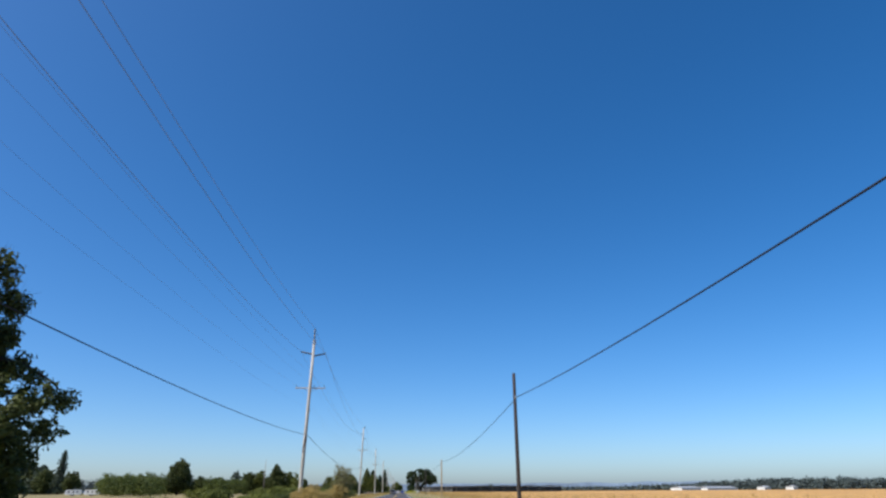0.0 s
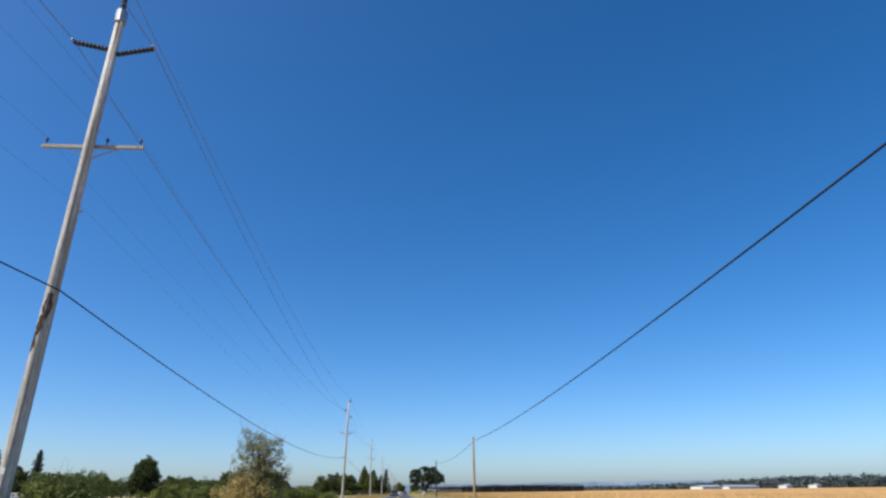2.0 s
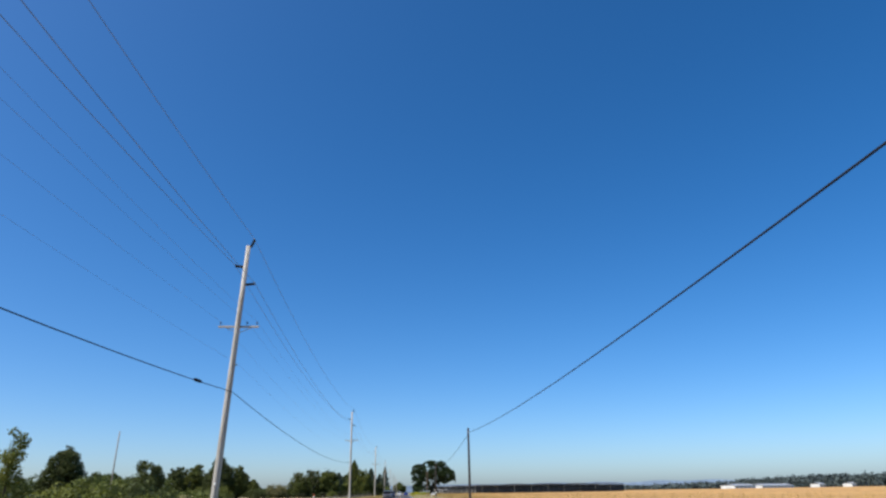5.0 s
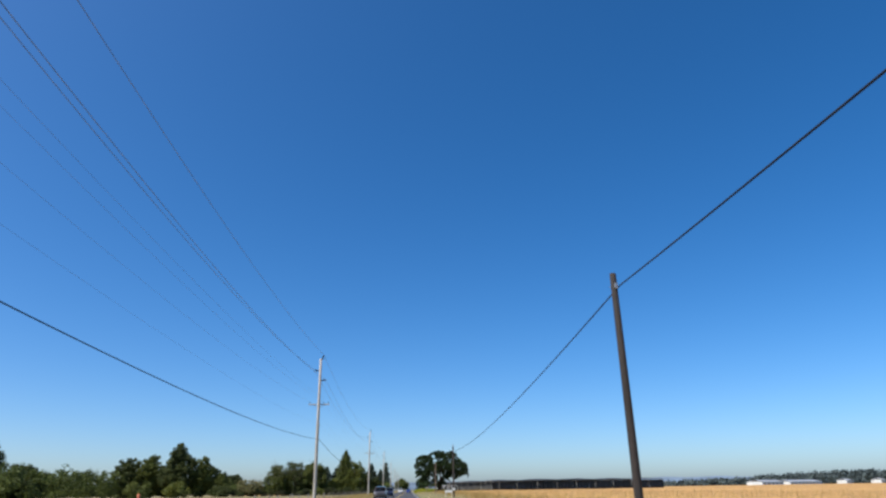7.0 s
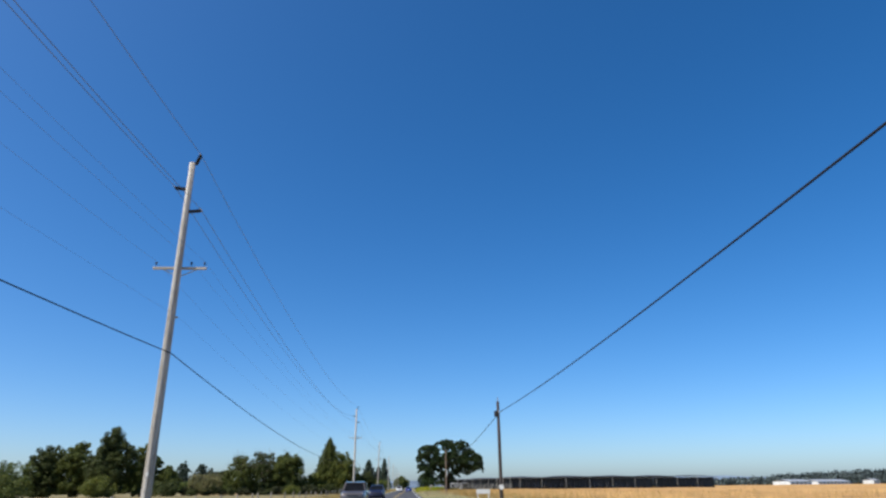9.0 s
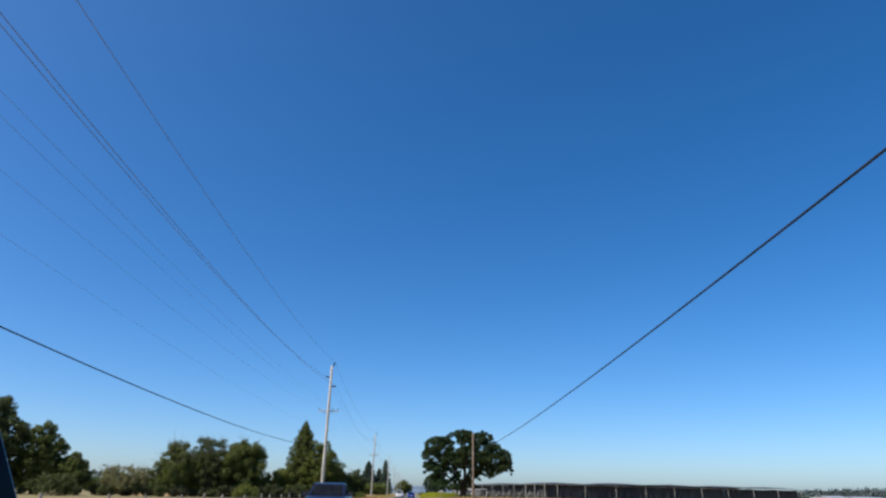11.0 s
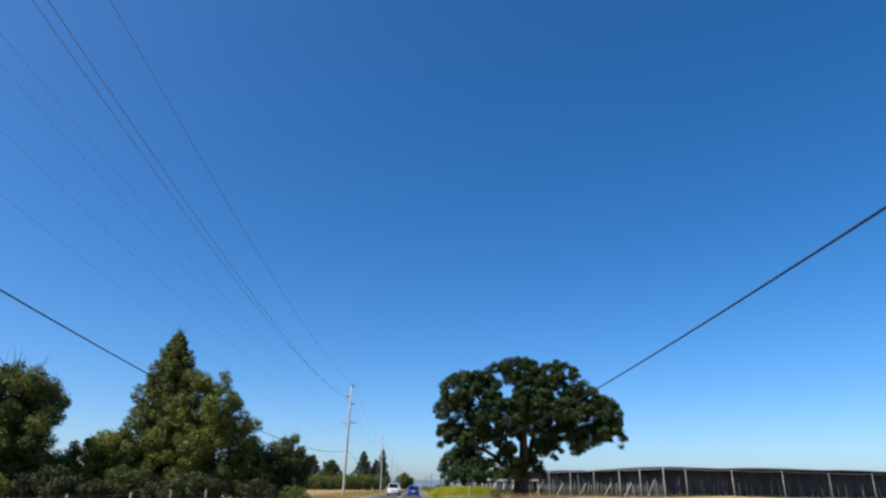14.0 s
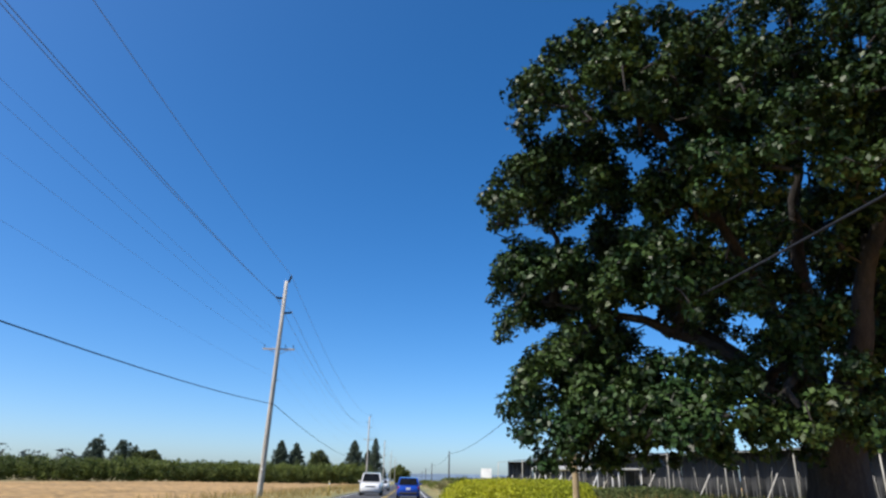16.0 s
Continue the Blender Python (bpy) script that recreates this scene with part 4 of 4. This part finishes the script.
def curtain(x0, y0, x1, y1, z0, z1, mat, name, label, seed):
    """A hanging net with folds, 6 mm thick."""
    rg = R(seed)
    k = 28
    vs, fs = [], []
    d = Vector((x1 - x0, y1 - y0, 0)).normalized()
    nrm = Vector((-d.y, d.x, 0))
    for i in range(k + 1):
        u = i / k
        w = 0.06 * math.sin(u * 34 + seed) + 0.05 * rg.normal()
        top = z1 - 0.14 * 4 * u * (1 - u)
        for z, ww, side in ((z0, w, 0), (top, w * 0.4, 0), (top, w * 0.4, 0.006), (z0, w, 0.006)):
            p = Vector((x0, y0, z)).lerp(Vector((x1, y1, z)), u) + nrm * (ww + side)
            vs.append(p[:])
    for i in range(k):
        b = 4 * i
        for j in range(4):
            fs.append((b + j, b + 4 + j, b + 4 + (j + 1) % 4, b + (j + 1) % 4))
    return tagged(raw(name, vs, fs, mat), label, "shade net", "net yard curtains")


NH, SETBACK = 3.88, 1.45
CORNER, ALONG, ACROSS = Vector((31.6, 434.2, 0)), Vector((-0.342, 0.94, 0)), Vector((0.94, 0.342, 0))
side = [0.0, 4.6, 9.0, 15.0] + [21.2 + 6.3 * i for i in range(7)]
front = [0.0, 3.6] + [11.5 + 9.2 * i for i in range(9)]
for row, way, out, name in ((side, ALONG, -ACROSS, "side"), (front, ACROSS, -ALONG, "front")):
    for i, d in enumerate(row):
        p = CORNER + way * d
        if i or name == "side":
            yard_post(p.x, p.y, NH + (0.55 if i == 0 else 0.05 * (i % 2)), (*(out * 2.3 + way * 1.05)[:2], *(way * 0.35)[:2]) if name == "side" else None, "net yard posts")
        if i:
            # closing net, hung a step back from the posts
            p, q = CORNER + way * max(SETBACK, row[i - 1]) - out * SETBACK, CORNER + way * d - out * SETBACK
            curtain(p.x, p.y, q.x, q.y, 0.1, NH + 0.1, M_CURTAIN, "shade_curtain", "dark grey hanging shade curtain", (500 if name == "side" else 400) + i)
            # a cord along the roof's edge, from post to post
            a, b = CORNER + way * row[i - 1], CORNER + way * d
            bm = bmesh.new()
            tube(bm, [a.lerp(b, k / 6) + out * 0.07 + Vector((0, 0, NH - 0.03 - 0.3 * (k / 6) * (1 - k / 6))) for k in range(7)], 0.018, 5, False)
            tagged(part("edge_cord", bm, M_PALE_POST), "pale cord along the edge of a shade net", "cord", "net yard cords")
inner_post, cl = None, []
ri = R(610)
for way, out, length in ((ALONG, -ACROSS, side[-1]), (ACROSS, -ALONG, 46.0)):
    d = 0.8
    while d < length:
        p = CORNER + way * d - out * (0.25 + 0.9 * ri.random())
        if inner_post is None:
            inner_post = thing("support_pole", "thin grey pole under a shade net", "pole", "thin poles under the net", at=(p.x, p.y, 0))
            bm = bmesh.new()
            tube(bm, [(0, 0, -0.1), (0.01, 0, 1.3), (0.03, 0, 2.6)], 0.015, 6)
            part("pole", bm, M_PALE_POST, inner_post, smooth=True)
        else:
            copy_thing(inner_post, pose(p.x, p.y, 0, 2.5 * ri.normal(), 2.5 * ri.normal(), 0) @ Matrix.Diagonal((1, 1, 0.55 + 0.6 * ri.random(), 1)))
        d += 0.5 + 1.3 * ri.random()
    # a strip of low nursery plants at the curtain's foot
    for d in np.arange(0.2, length, 0.3):
        for e in (0.1, 0.5, 1.0):
            p = CORNER + way * (d + 0.1 * ri.normal()) - out * (e + 0.12 * ri.normal())
            r = 0.2 + 0.2 * ri.random()
            cl.append((p.x, p.y, r * 1.2, r))
v, f = leaf_mesh(cl, 420, 0.09, ri)
v[:, 2] = np.maximum(v[:, 2], 0.03)
tagged(raw("nursery_plants", v, f, M_LEAF_DARK), "rows of low dark green nursery plants", "plants", kind="stuff")
rgn = R(600)
nx, ny = 40, 28
g = np.stack(np.meshgrid(np.linspace(0, front[-1], nx + 1), np.linspace(0, side[-1], ny + 1), indexing="ij"), -1).reshape(-1, 2)
zz = NH - 0.02 + 0.6 * np.abs(np.sin(g[:, 0] * math.pi / 18.4)) * np.abs(np.sin(g[:, 1] * math.pi / 25.2)) + 0.011 * np.minimum(g[:, 0], 30) + rgn.normal(size=len(g)) * 0.02
ii = np.arange(nx)[:, None] * (ny + 1) + np.arange(ny)[None, :]
xy = np.array(CORNER)[:2] + g[:, :1] * np.array(ACROSS)[:2] + g[:, 1:] * np.array(ALONG)[:2]
tagged(raw("roof_net", np.column_stack([xy, zz]), np.stack([ii, ii + ny + 1, ii + ny + 2, ii + 1], -1).reshape(-1, 4), M_NET), "dark shade net stretched over a growing yard", "shade net")

# open shelter with a pale flat roof before the yard
ob = thing("open_shelter", "low open shelter with a white flat roof on thin white legs", "shelter", at=(12.0, 463.0, 0), rz=3)
bm = bmesh.new()
box(bm, 2.55, 2.0, 2.5, 5.3, 4.4, 0.3, 0.03)
part("roof", bm, M_WHITE, ob, "white flat sheet roof")
bm = bmesh.new()
box(bm, 7.6, 2.0, 2.62, 3.0, 4.4, 0.12, 0.02)
part("awning", bm, M_WHITE, ob, "thin white awning beside the roof")
for lx in (0.15, 1.6, 3.1, 4.9, 6.3, 6.9, 9.0):
    for ly in (0.0, 4.0):
        bm = bmesh.new()
        tube(bm, [(lx, ly, -0.1), (lx, ly, 1.3), (lx, ly, 2.55 if lx < 5.2 else 2.63)], 0.05, 8)
        part("leg", bm, M_WHITE, ob, smooth=True)
for lx in (1.6, 4.9):
    bm = bmesh.new()
    tube(bm, [(lx - 1.1, -0.3, -0.05), (lx - 0.05, -0.02, 2.0)], 0.05, 8)
    part("brace", bm, M_WHITE, ob, smooth=True)


# ---- roadside things on the right ----
def mound(name, label, x, y, rx, ry, h, mat, seed, count=60, size=0.16, dens=700, flat_top=3):
    rg = R(seed)
    ob = thing(name, label, "shrub", at=(x, y, 0))
    cl = []
    for _ in range(count):
        a, k = rg.random() * 2 * math.pi, rg.random() ** 0.5
        px, py = math.cos(a) * k * rx, math.sin(a) * k * ry
        cl.append((px, py, h * (1 - k ** flat_top) * 0.72 + 0.1, 0.5 + 0.25 * rg.random()))
    bm = bmesh.new()
    for c in cl[::3]:
        tube(bm, [(c[0] * 0.8, c[1] * 0.8, -0.05), (c[0], c[1], max(0.12, c[2]))], [0.03, 0.012], 5)
    part("stems", bm, M_BARK, ob)
    v, f = leaf_mesh(cl, dens * 0.75, size * 1.1, rg, flat=0.6)
    v[:, 2] = np.maximum(v[:, 2], 0.03)
    raw("crown", v, f, mat, ob)
    return ob


mound("ground_cover_shrub", "bright yellow-green spreading shrub on a bank", 7.6, 450.0, 5.0, 12.0, 1.45, M_LIME, 130, 620, 0.125, 660, 7)
mound("ground_cover_shrub", "low dark green shrub beyond an oak", 13.0, 441.0, 3.0, 5.0, 0.95, M_LEAF_DARK, 131, 220, 0.13, 800, 6)
for i, (x, y, h, m) in enumerate(((5.6, 470, 1.3, M_LEAF_YELLOW), (6.2, 482, 1.9, M_LEAF), (5.6, 496, 1.4, M_SPARSE), (6.4, 508, 2.1, M_LEAF), (5.4, 530, 1.3, M_LEAF_YELLOW),
                                  (5.8, 552, 1.5, M_SPARSE), (5.6, 585, 1.6, M_LEAF_YELLOW), (6.0, 620, 1.8, M_LEAF), (6.0, 660, 2.0, M_LEAF_YELLOW), (6.0, 710, 2.0, M_LEAF))):
    mound("roadside_shrub", "low green and brown shrub on the road bank", x, y, 1.9, 6.0, h, m, 140 + i, 34, 0.2, 420)

ob = thing("notice_board", "plain white notice board on two wooden posts", "sign", at=(8.5, 477.8, 0), rz=-30)
bm = bmesh.new()
box(bm, 0, 0, 1.78, 1.3, 0.04, 1.0, 0.006)
part("board", bm, M_WHITE, ob)
for s in (-0.45, 0.45):
    bm = bmesh.new()
    box(bm, s, 0.065, -0.1, 0.09, 0.09, 2.85)
    part("post", bm, M_POST, ob)

ob = thing("roadside_board", "blank white board on two short legs", "board", at=(6.3, 282.4, 0))
bm = bmesh.new()
box(bm, 0, 0, 0.78, 1.15, 0.05, 0.36, 0.008)
part("board", bm, M_WHITE, ob)
for s in (-0.46, 0.46):
    bm = bmesh.new()
    box(bm, s, 0.07, -0.1, 0.09, 0.08, 1.25, 0.006)
    part("leg", bm, M_WHITE, ob)


# ---- roadside things on the left ----
def marker(name, label, x, y, mat, h):
    ob = thing(name, label, "marker post", at=(x, y, 0))
    bm = bmesh.new()
    tube(bm, [(0, 0, -0.1), (0, 0, h * 0.6), (0, 0, h - 0.03), (0, 0, h)], [0.06, 0.058, 0.056, 0.035], 10)
    part("post", bm, mat, ob, smooth=True)
    bm = bmesh.new()
    tube(bm, [(0, 0, h * 0.72), (0, 0, h * 0.84)], 0.063, 10)
    part("band", bm, M_WHITE, ob, "white reflective band")


marker("marker_post", "faded orange plastic marker post in the verge", -10.44, 204.3, M_ORANGE, 1.3)
marker("marker_post", "pale yellow plastic marker post by the road", -6.9, 462.0, M_YELLOW, 1.25)

fr = R(150)
fence_y = [238 + 5.2 * i + 1.1 * fr.normal() for i in range(31)]
ob = thing("wire_fence", "old wire fence on silvered wooden posts", "fence", at=(-13.6, 0, 0))
for y in fence_y:
    h = 0.92 + 0.16 * fr.random()
    dx = 0.05 * fr.normal()
    bm = bmesh.new()
    tube(bm, [(0, y, -0.2), (dx * 0.5, y, h * 0.5), (dx, y + 0.02, h - 0.02), (dx, y + 0.02, h)], [0.07, 0.066, 0.06, 0.045], 8)
    part("post", bm, M_POST, ob, smooth=True)
for z in (0.35, 0.6, 0.85):
    bm = bmesh.new()
    tube(bm, [(-0.08, y + d, z - (0.03 if d else 0)) for y in fence_y[:-1] for d in (0, 2.6)] + [(-0.08, fence_y[-1], z)], 0.006, 4)
    part("fence_wire", bm, M_STEEL, ob)


def barn(x, y, w, d, h, roof, rz, label):
    ob = thing("barn", label, "barn", "distant white buildings", at=(x, y, 0), rz=rz)
    bm = bmesh.new()
    box(bm, 0, 0, -0.2, w, d, h + 0.2)
    part("wall", bm, M_SHED, ob)
    bm = bmesh.new()
    prof = [(-d / 2 - 0.5, h - 0.05), (0, h + roof), (d / 2 + 0.5, h - 0.05), (d / 2 + 0.5, h - 0.25), (0, h + roof - 0.2), (-d / 2 - 0.5, h - 0.25)]
    loft(bm, [[(sx, a, b) for a, b in prof] for sx in (-w / 2 - 0.5, w / 2 + 0.5)])
    part("roof", bm, M_ROOF, ob, "grey metal roof")
    for k in range(int(w // 9)):
        bm = bmesh.new()
        box(bm, -w / 2 + 5 + 9 * k, -d / 2 - 0.03, 1.0, 2.4, 0.1, 1.2)
        part("window", bm, M_GLASS, ob)
    bm = bmesh.new()
    box(bm, w / 2 - 4, -d / 2 - 0.03, 0, 3.4, 0.12, 3.0)
    part("door", bm, M_ROOF, ob)


barn(366, 848, 46, 16, 3.6, 1.6, 36, "long low white barn across the fields")
barn(432, 900, 80, 18, 3.4, 1.8, 36, "very long low white poultry house across the fields")
barn(560, 1010, 20, 12, 4.4, 1.8, 36, "low white barn far across the fields")
barn(606, 1012, 16, 12, 4.6, 2.0, 36, "white barn far across the fields")


def trailer(x, y, rz):
    ob = thing("camper_trailer", "white camper trailer parked in a farmyard", "trailer", at=(x, y, 0), rz=rz)
    bm = bmesh.new()
    prof = [(-3.2, 0.6), (-3.4, 1.6), (-3.0, 2.7), (3.0, 2.8), (3.3, 2.3), (3.3, 0.6)]
    loft(bm, [[(a, sy, b) for a, b in prof] for sy in (-1.15, 1.15)])
    part("body", bm, M_WHITE, ob)
    for wx in (-1.8, 0.2, 2.0):
        bm = bmesh.new()
        box(bm, wx, -1.17, 1.55, 0.9, 0.05, 0.6)
        part("window", bm, M_GLASS, ob)
    for wx in (-0.45, 0.45):
        bm = bmesh.new()
        tube(bm, [(wx, -1.2, 0.36), (wx, -0.98, 0.36)], 0.36, 14)
        part("wheel", bm, M_TYRE, ob)
    bm = bmesh.new()
    tube(bm, [(3.2, 0, 0.55), (4.4, 0, 0.5), (4.4, 0, -0.02)], 0.06, 6)
    part("drawbar", bm, M_BLACK, ob)


trailer(-156.5, 330, 15)
trailer(-148.5, 332, 8)


# ---- vehicles ----
def car(name, label, x, y, rz, paint, length, width, height, hood, belt, shape, wheel=0.33):
    """A car facing its own +y. shape: y of windscreen foot, roof front, roof rear, rear glass foot."""
    ob = thing(name, label, "car", at=(x, y, 0.03), rz=rz)
    L, W = length / 2, width / 2
    wf, rf, rr, rb = shape

    def ring(yy, hw, zb, zt):
        return [(s * a, yy, b) for s, pts in ((-1, ((0.86 * hw, zb), (0.97 * hw, zb + 0.12), (hw, zb + 0.32), (0.985 * hw, zt - 0.13), (0.93 * hw, zt - 0.035), (0.8 * hw, zt))),
                                              (1, ((0.8 * hw, zt), (0.93 * hw, zt - 0.035), (0.985 * hw, zt - 0.13), (hw, zb + 0.32), (0.97 * hw, zb + 0.12), (0.86 * hw, zb)))) for a, b in pts]

    stations = [(-L, 0.80 * W, 0.40, belt - 0.20), (-L + 0.06, 0.90 * W, 0.30, belt - 0.08), (-L + 0.35, 0.98 * W, 0.24, belt), (rb + 0.1, W, 0.2, belt + 0.01),
                (0.0, W, 0.19, belt), (wf - 0.05, W, 0.2, belt - 0.01), (wf + 0.25, 0.99 * W, 0.2, hood + 0.06), (L - 0.55, 0.97 * W, 0.22, hood),
                (L - 0.16, 0.88 * W, 0.26, hood - 0.10), (L - 0.03, 0.78 * W, 0.34, hood - 0.24)]
    bm = bmesh.new()
    loft(bm, [ring(*s) for s in stations])
    part("body", bm, paint, ob, smooth=True)
    tw = 0.76 * W
    bw = 0.93 * W
    low = belt - 0.03
    bm = bmesh.new()
    rows = [(rb, bw, low), (rr, tw, height - 0.05), ((rr + rf) / 2, tw * 1.02, height), (rf, tw, height - 0.06), (wf, bw, low)]
    verts = [[bm.verts.new((s * hw, yy, zz)) for s in (-1, 1)] for yy, hw, zz in rows]
    for a, b in zip(verts, verts[1:]):
        bm.faces.new((a[0], a[1], b[1], b[0]))
    for k in (0, 1):
        bm.faces.new([q[k] for q in verts])
    bm.faces.new((verts[0][0], verts[0][1], verts[-1][1], verts[-1][0]))
    bmesh.ops.recalc_face_normals(bm, faces=bm.faces)
    bmesh.ops.bevel(bm, geom=list(bm.edges), offset=0.035, segments=2, affect="EDGES")
    part("cabin", bm, paint, ob, smooth=False)

    def pane(nm, quad, push):
        """A glass pane set a little proud of the cabin."""
        bq = bmesh.new()
        q = [Vector(p) for p in quad]
        c = sum(q, Vector()) / len(q)
        q = [c + (p - c) * 0.88 for p in q]
        d = Vector(push).normalized()
        lo, hi = [bq.verts.new(p + d * 0.002) for p in q], [bq.verts.new(p + d * 0.012) for p in q]
        bq.faces.new(hi)
        for k in range(len(q)):
            bq.faces.new((lo[k], lo[(k + 1) % len(q)], hi[(k + 1) % len(q)], hi[k]))
        bmesh.ops.recalc_face_normals(bq, faces=bq.faces)
        return part(nm, bq, M_GLASS, ob, "dark tinted glass")

    rt, ft = height - 0.05, height - 0.06
    pane("rear_window", [(-bw, rb, low), (bw, rb, low), (tw, rr, rt), (-tw, rr, rt)], (0, -(rt - low), rr - rb))
    pane("windscreen", [(-bw, wf, low), (bw, wf, low), (tw, rf, ft), (-tw, rf, ft)], (0, ft - low, wf - rf))
    mid = (rf + rr) / 2
    for s in (-1, 1):
        push = (s * (height - low), 0, bw - tw)
        for nm, quad in (("front_side_window", [(s * bw, mid + 0.05, low), (s * bw, wf, low), (s * tw, rf, ft), (s * tw * 1.02, mid + 0.05, height - 0.01)]),
                         ("rear_side_window", [(s * bw, rb, low), (s * bw, mid - 0.05, low), (s * tw * 1.02, mid - 0.05, height - 0.01), (s * tw, rr, rt)])):
            pane(nm, quad, push)
        bm = bmesh.new()
        box(bm, s * (W + 0.08), wf - 0.30, belt - 0.02, 0.2, 0.1, 0.14, 0.03)
        part("wing_mirror", bm, paint, ob)
        bm = bmesh.new()
        box(bm, s * 0.74 * W, -L + 0.10, belt - 0.32, 0.34, 0.14, 0.20, 0.03)
        part("tail_lamp", bm, M_TAIL, ob, "red tail lamp")
        bm = bmesh.new()
        box(bm, s * 0.68 * W, L - 0.22, hood - 0.26, 0.36, 0.20, 0.15, 0.04)
        part("headlamp", bm, M_HEAD, ob, "clear headlamp")
        for wy in (-L + 0.78, L - 0.86):
            bm = bmesh.new()
            tube(bm, [(s * (W - 0.22), wy, wheel), (s * (W - 0.02), wy, wheel), (s * (W + 0.005), wy, wheel)], [wheel, wheel, wheel * 0.92], 20)
            w = part("wheel", bm, M_TYRE, ob, smooth=False)
            bm = bmesh.new()
            tube(bm, [(s * (W + 0.003), wy, wheel), (s * (W + 0.02), wy, wheel)], [wheel * 0.66, wheel * 0.5], 16)
            part("rim", bm, M_RIM, w, "silver alloy rim")
    for nm, yy, zz, m in (("rear_bumper", -L - 0.01, 0.32, M_BLACK), ("front_bumper", L - 0.10, 0.3, M_BLACK)):
        bm = bmesh.new()
        box(bm, 0, yy, zz, 1.5 * W, 0.1, 0.16, 0.03)
        part(nm, bm, m, ob)
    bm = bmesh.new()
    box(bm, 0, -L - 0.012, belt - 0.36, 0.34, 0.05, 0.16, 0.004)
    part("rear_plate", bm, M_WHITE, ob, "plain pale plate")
    bm = bmesh.new()
    box(bm, 0, L - 0.06, hood - 0.36, 0.9 * W, 0.08, 0.13, 0.02)
    part("grille", bm, M_BLACK, ob)
    return ob


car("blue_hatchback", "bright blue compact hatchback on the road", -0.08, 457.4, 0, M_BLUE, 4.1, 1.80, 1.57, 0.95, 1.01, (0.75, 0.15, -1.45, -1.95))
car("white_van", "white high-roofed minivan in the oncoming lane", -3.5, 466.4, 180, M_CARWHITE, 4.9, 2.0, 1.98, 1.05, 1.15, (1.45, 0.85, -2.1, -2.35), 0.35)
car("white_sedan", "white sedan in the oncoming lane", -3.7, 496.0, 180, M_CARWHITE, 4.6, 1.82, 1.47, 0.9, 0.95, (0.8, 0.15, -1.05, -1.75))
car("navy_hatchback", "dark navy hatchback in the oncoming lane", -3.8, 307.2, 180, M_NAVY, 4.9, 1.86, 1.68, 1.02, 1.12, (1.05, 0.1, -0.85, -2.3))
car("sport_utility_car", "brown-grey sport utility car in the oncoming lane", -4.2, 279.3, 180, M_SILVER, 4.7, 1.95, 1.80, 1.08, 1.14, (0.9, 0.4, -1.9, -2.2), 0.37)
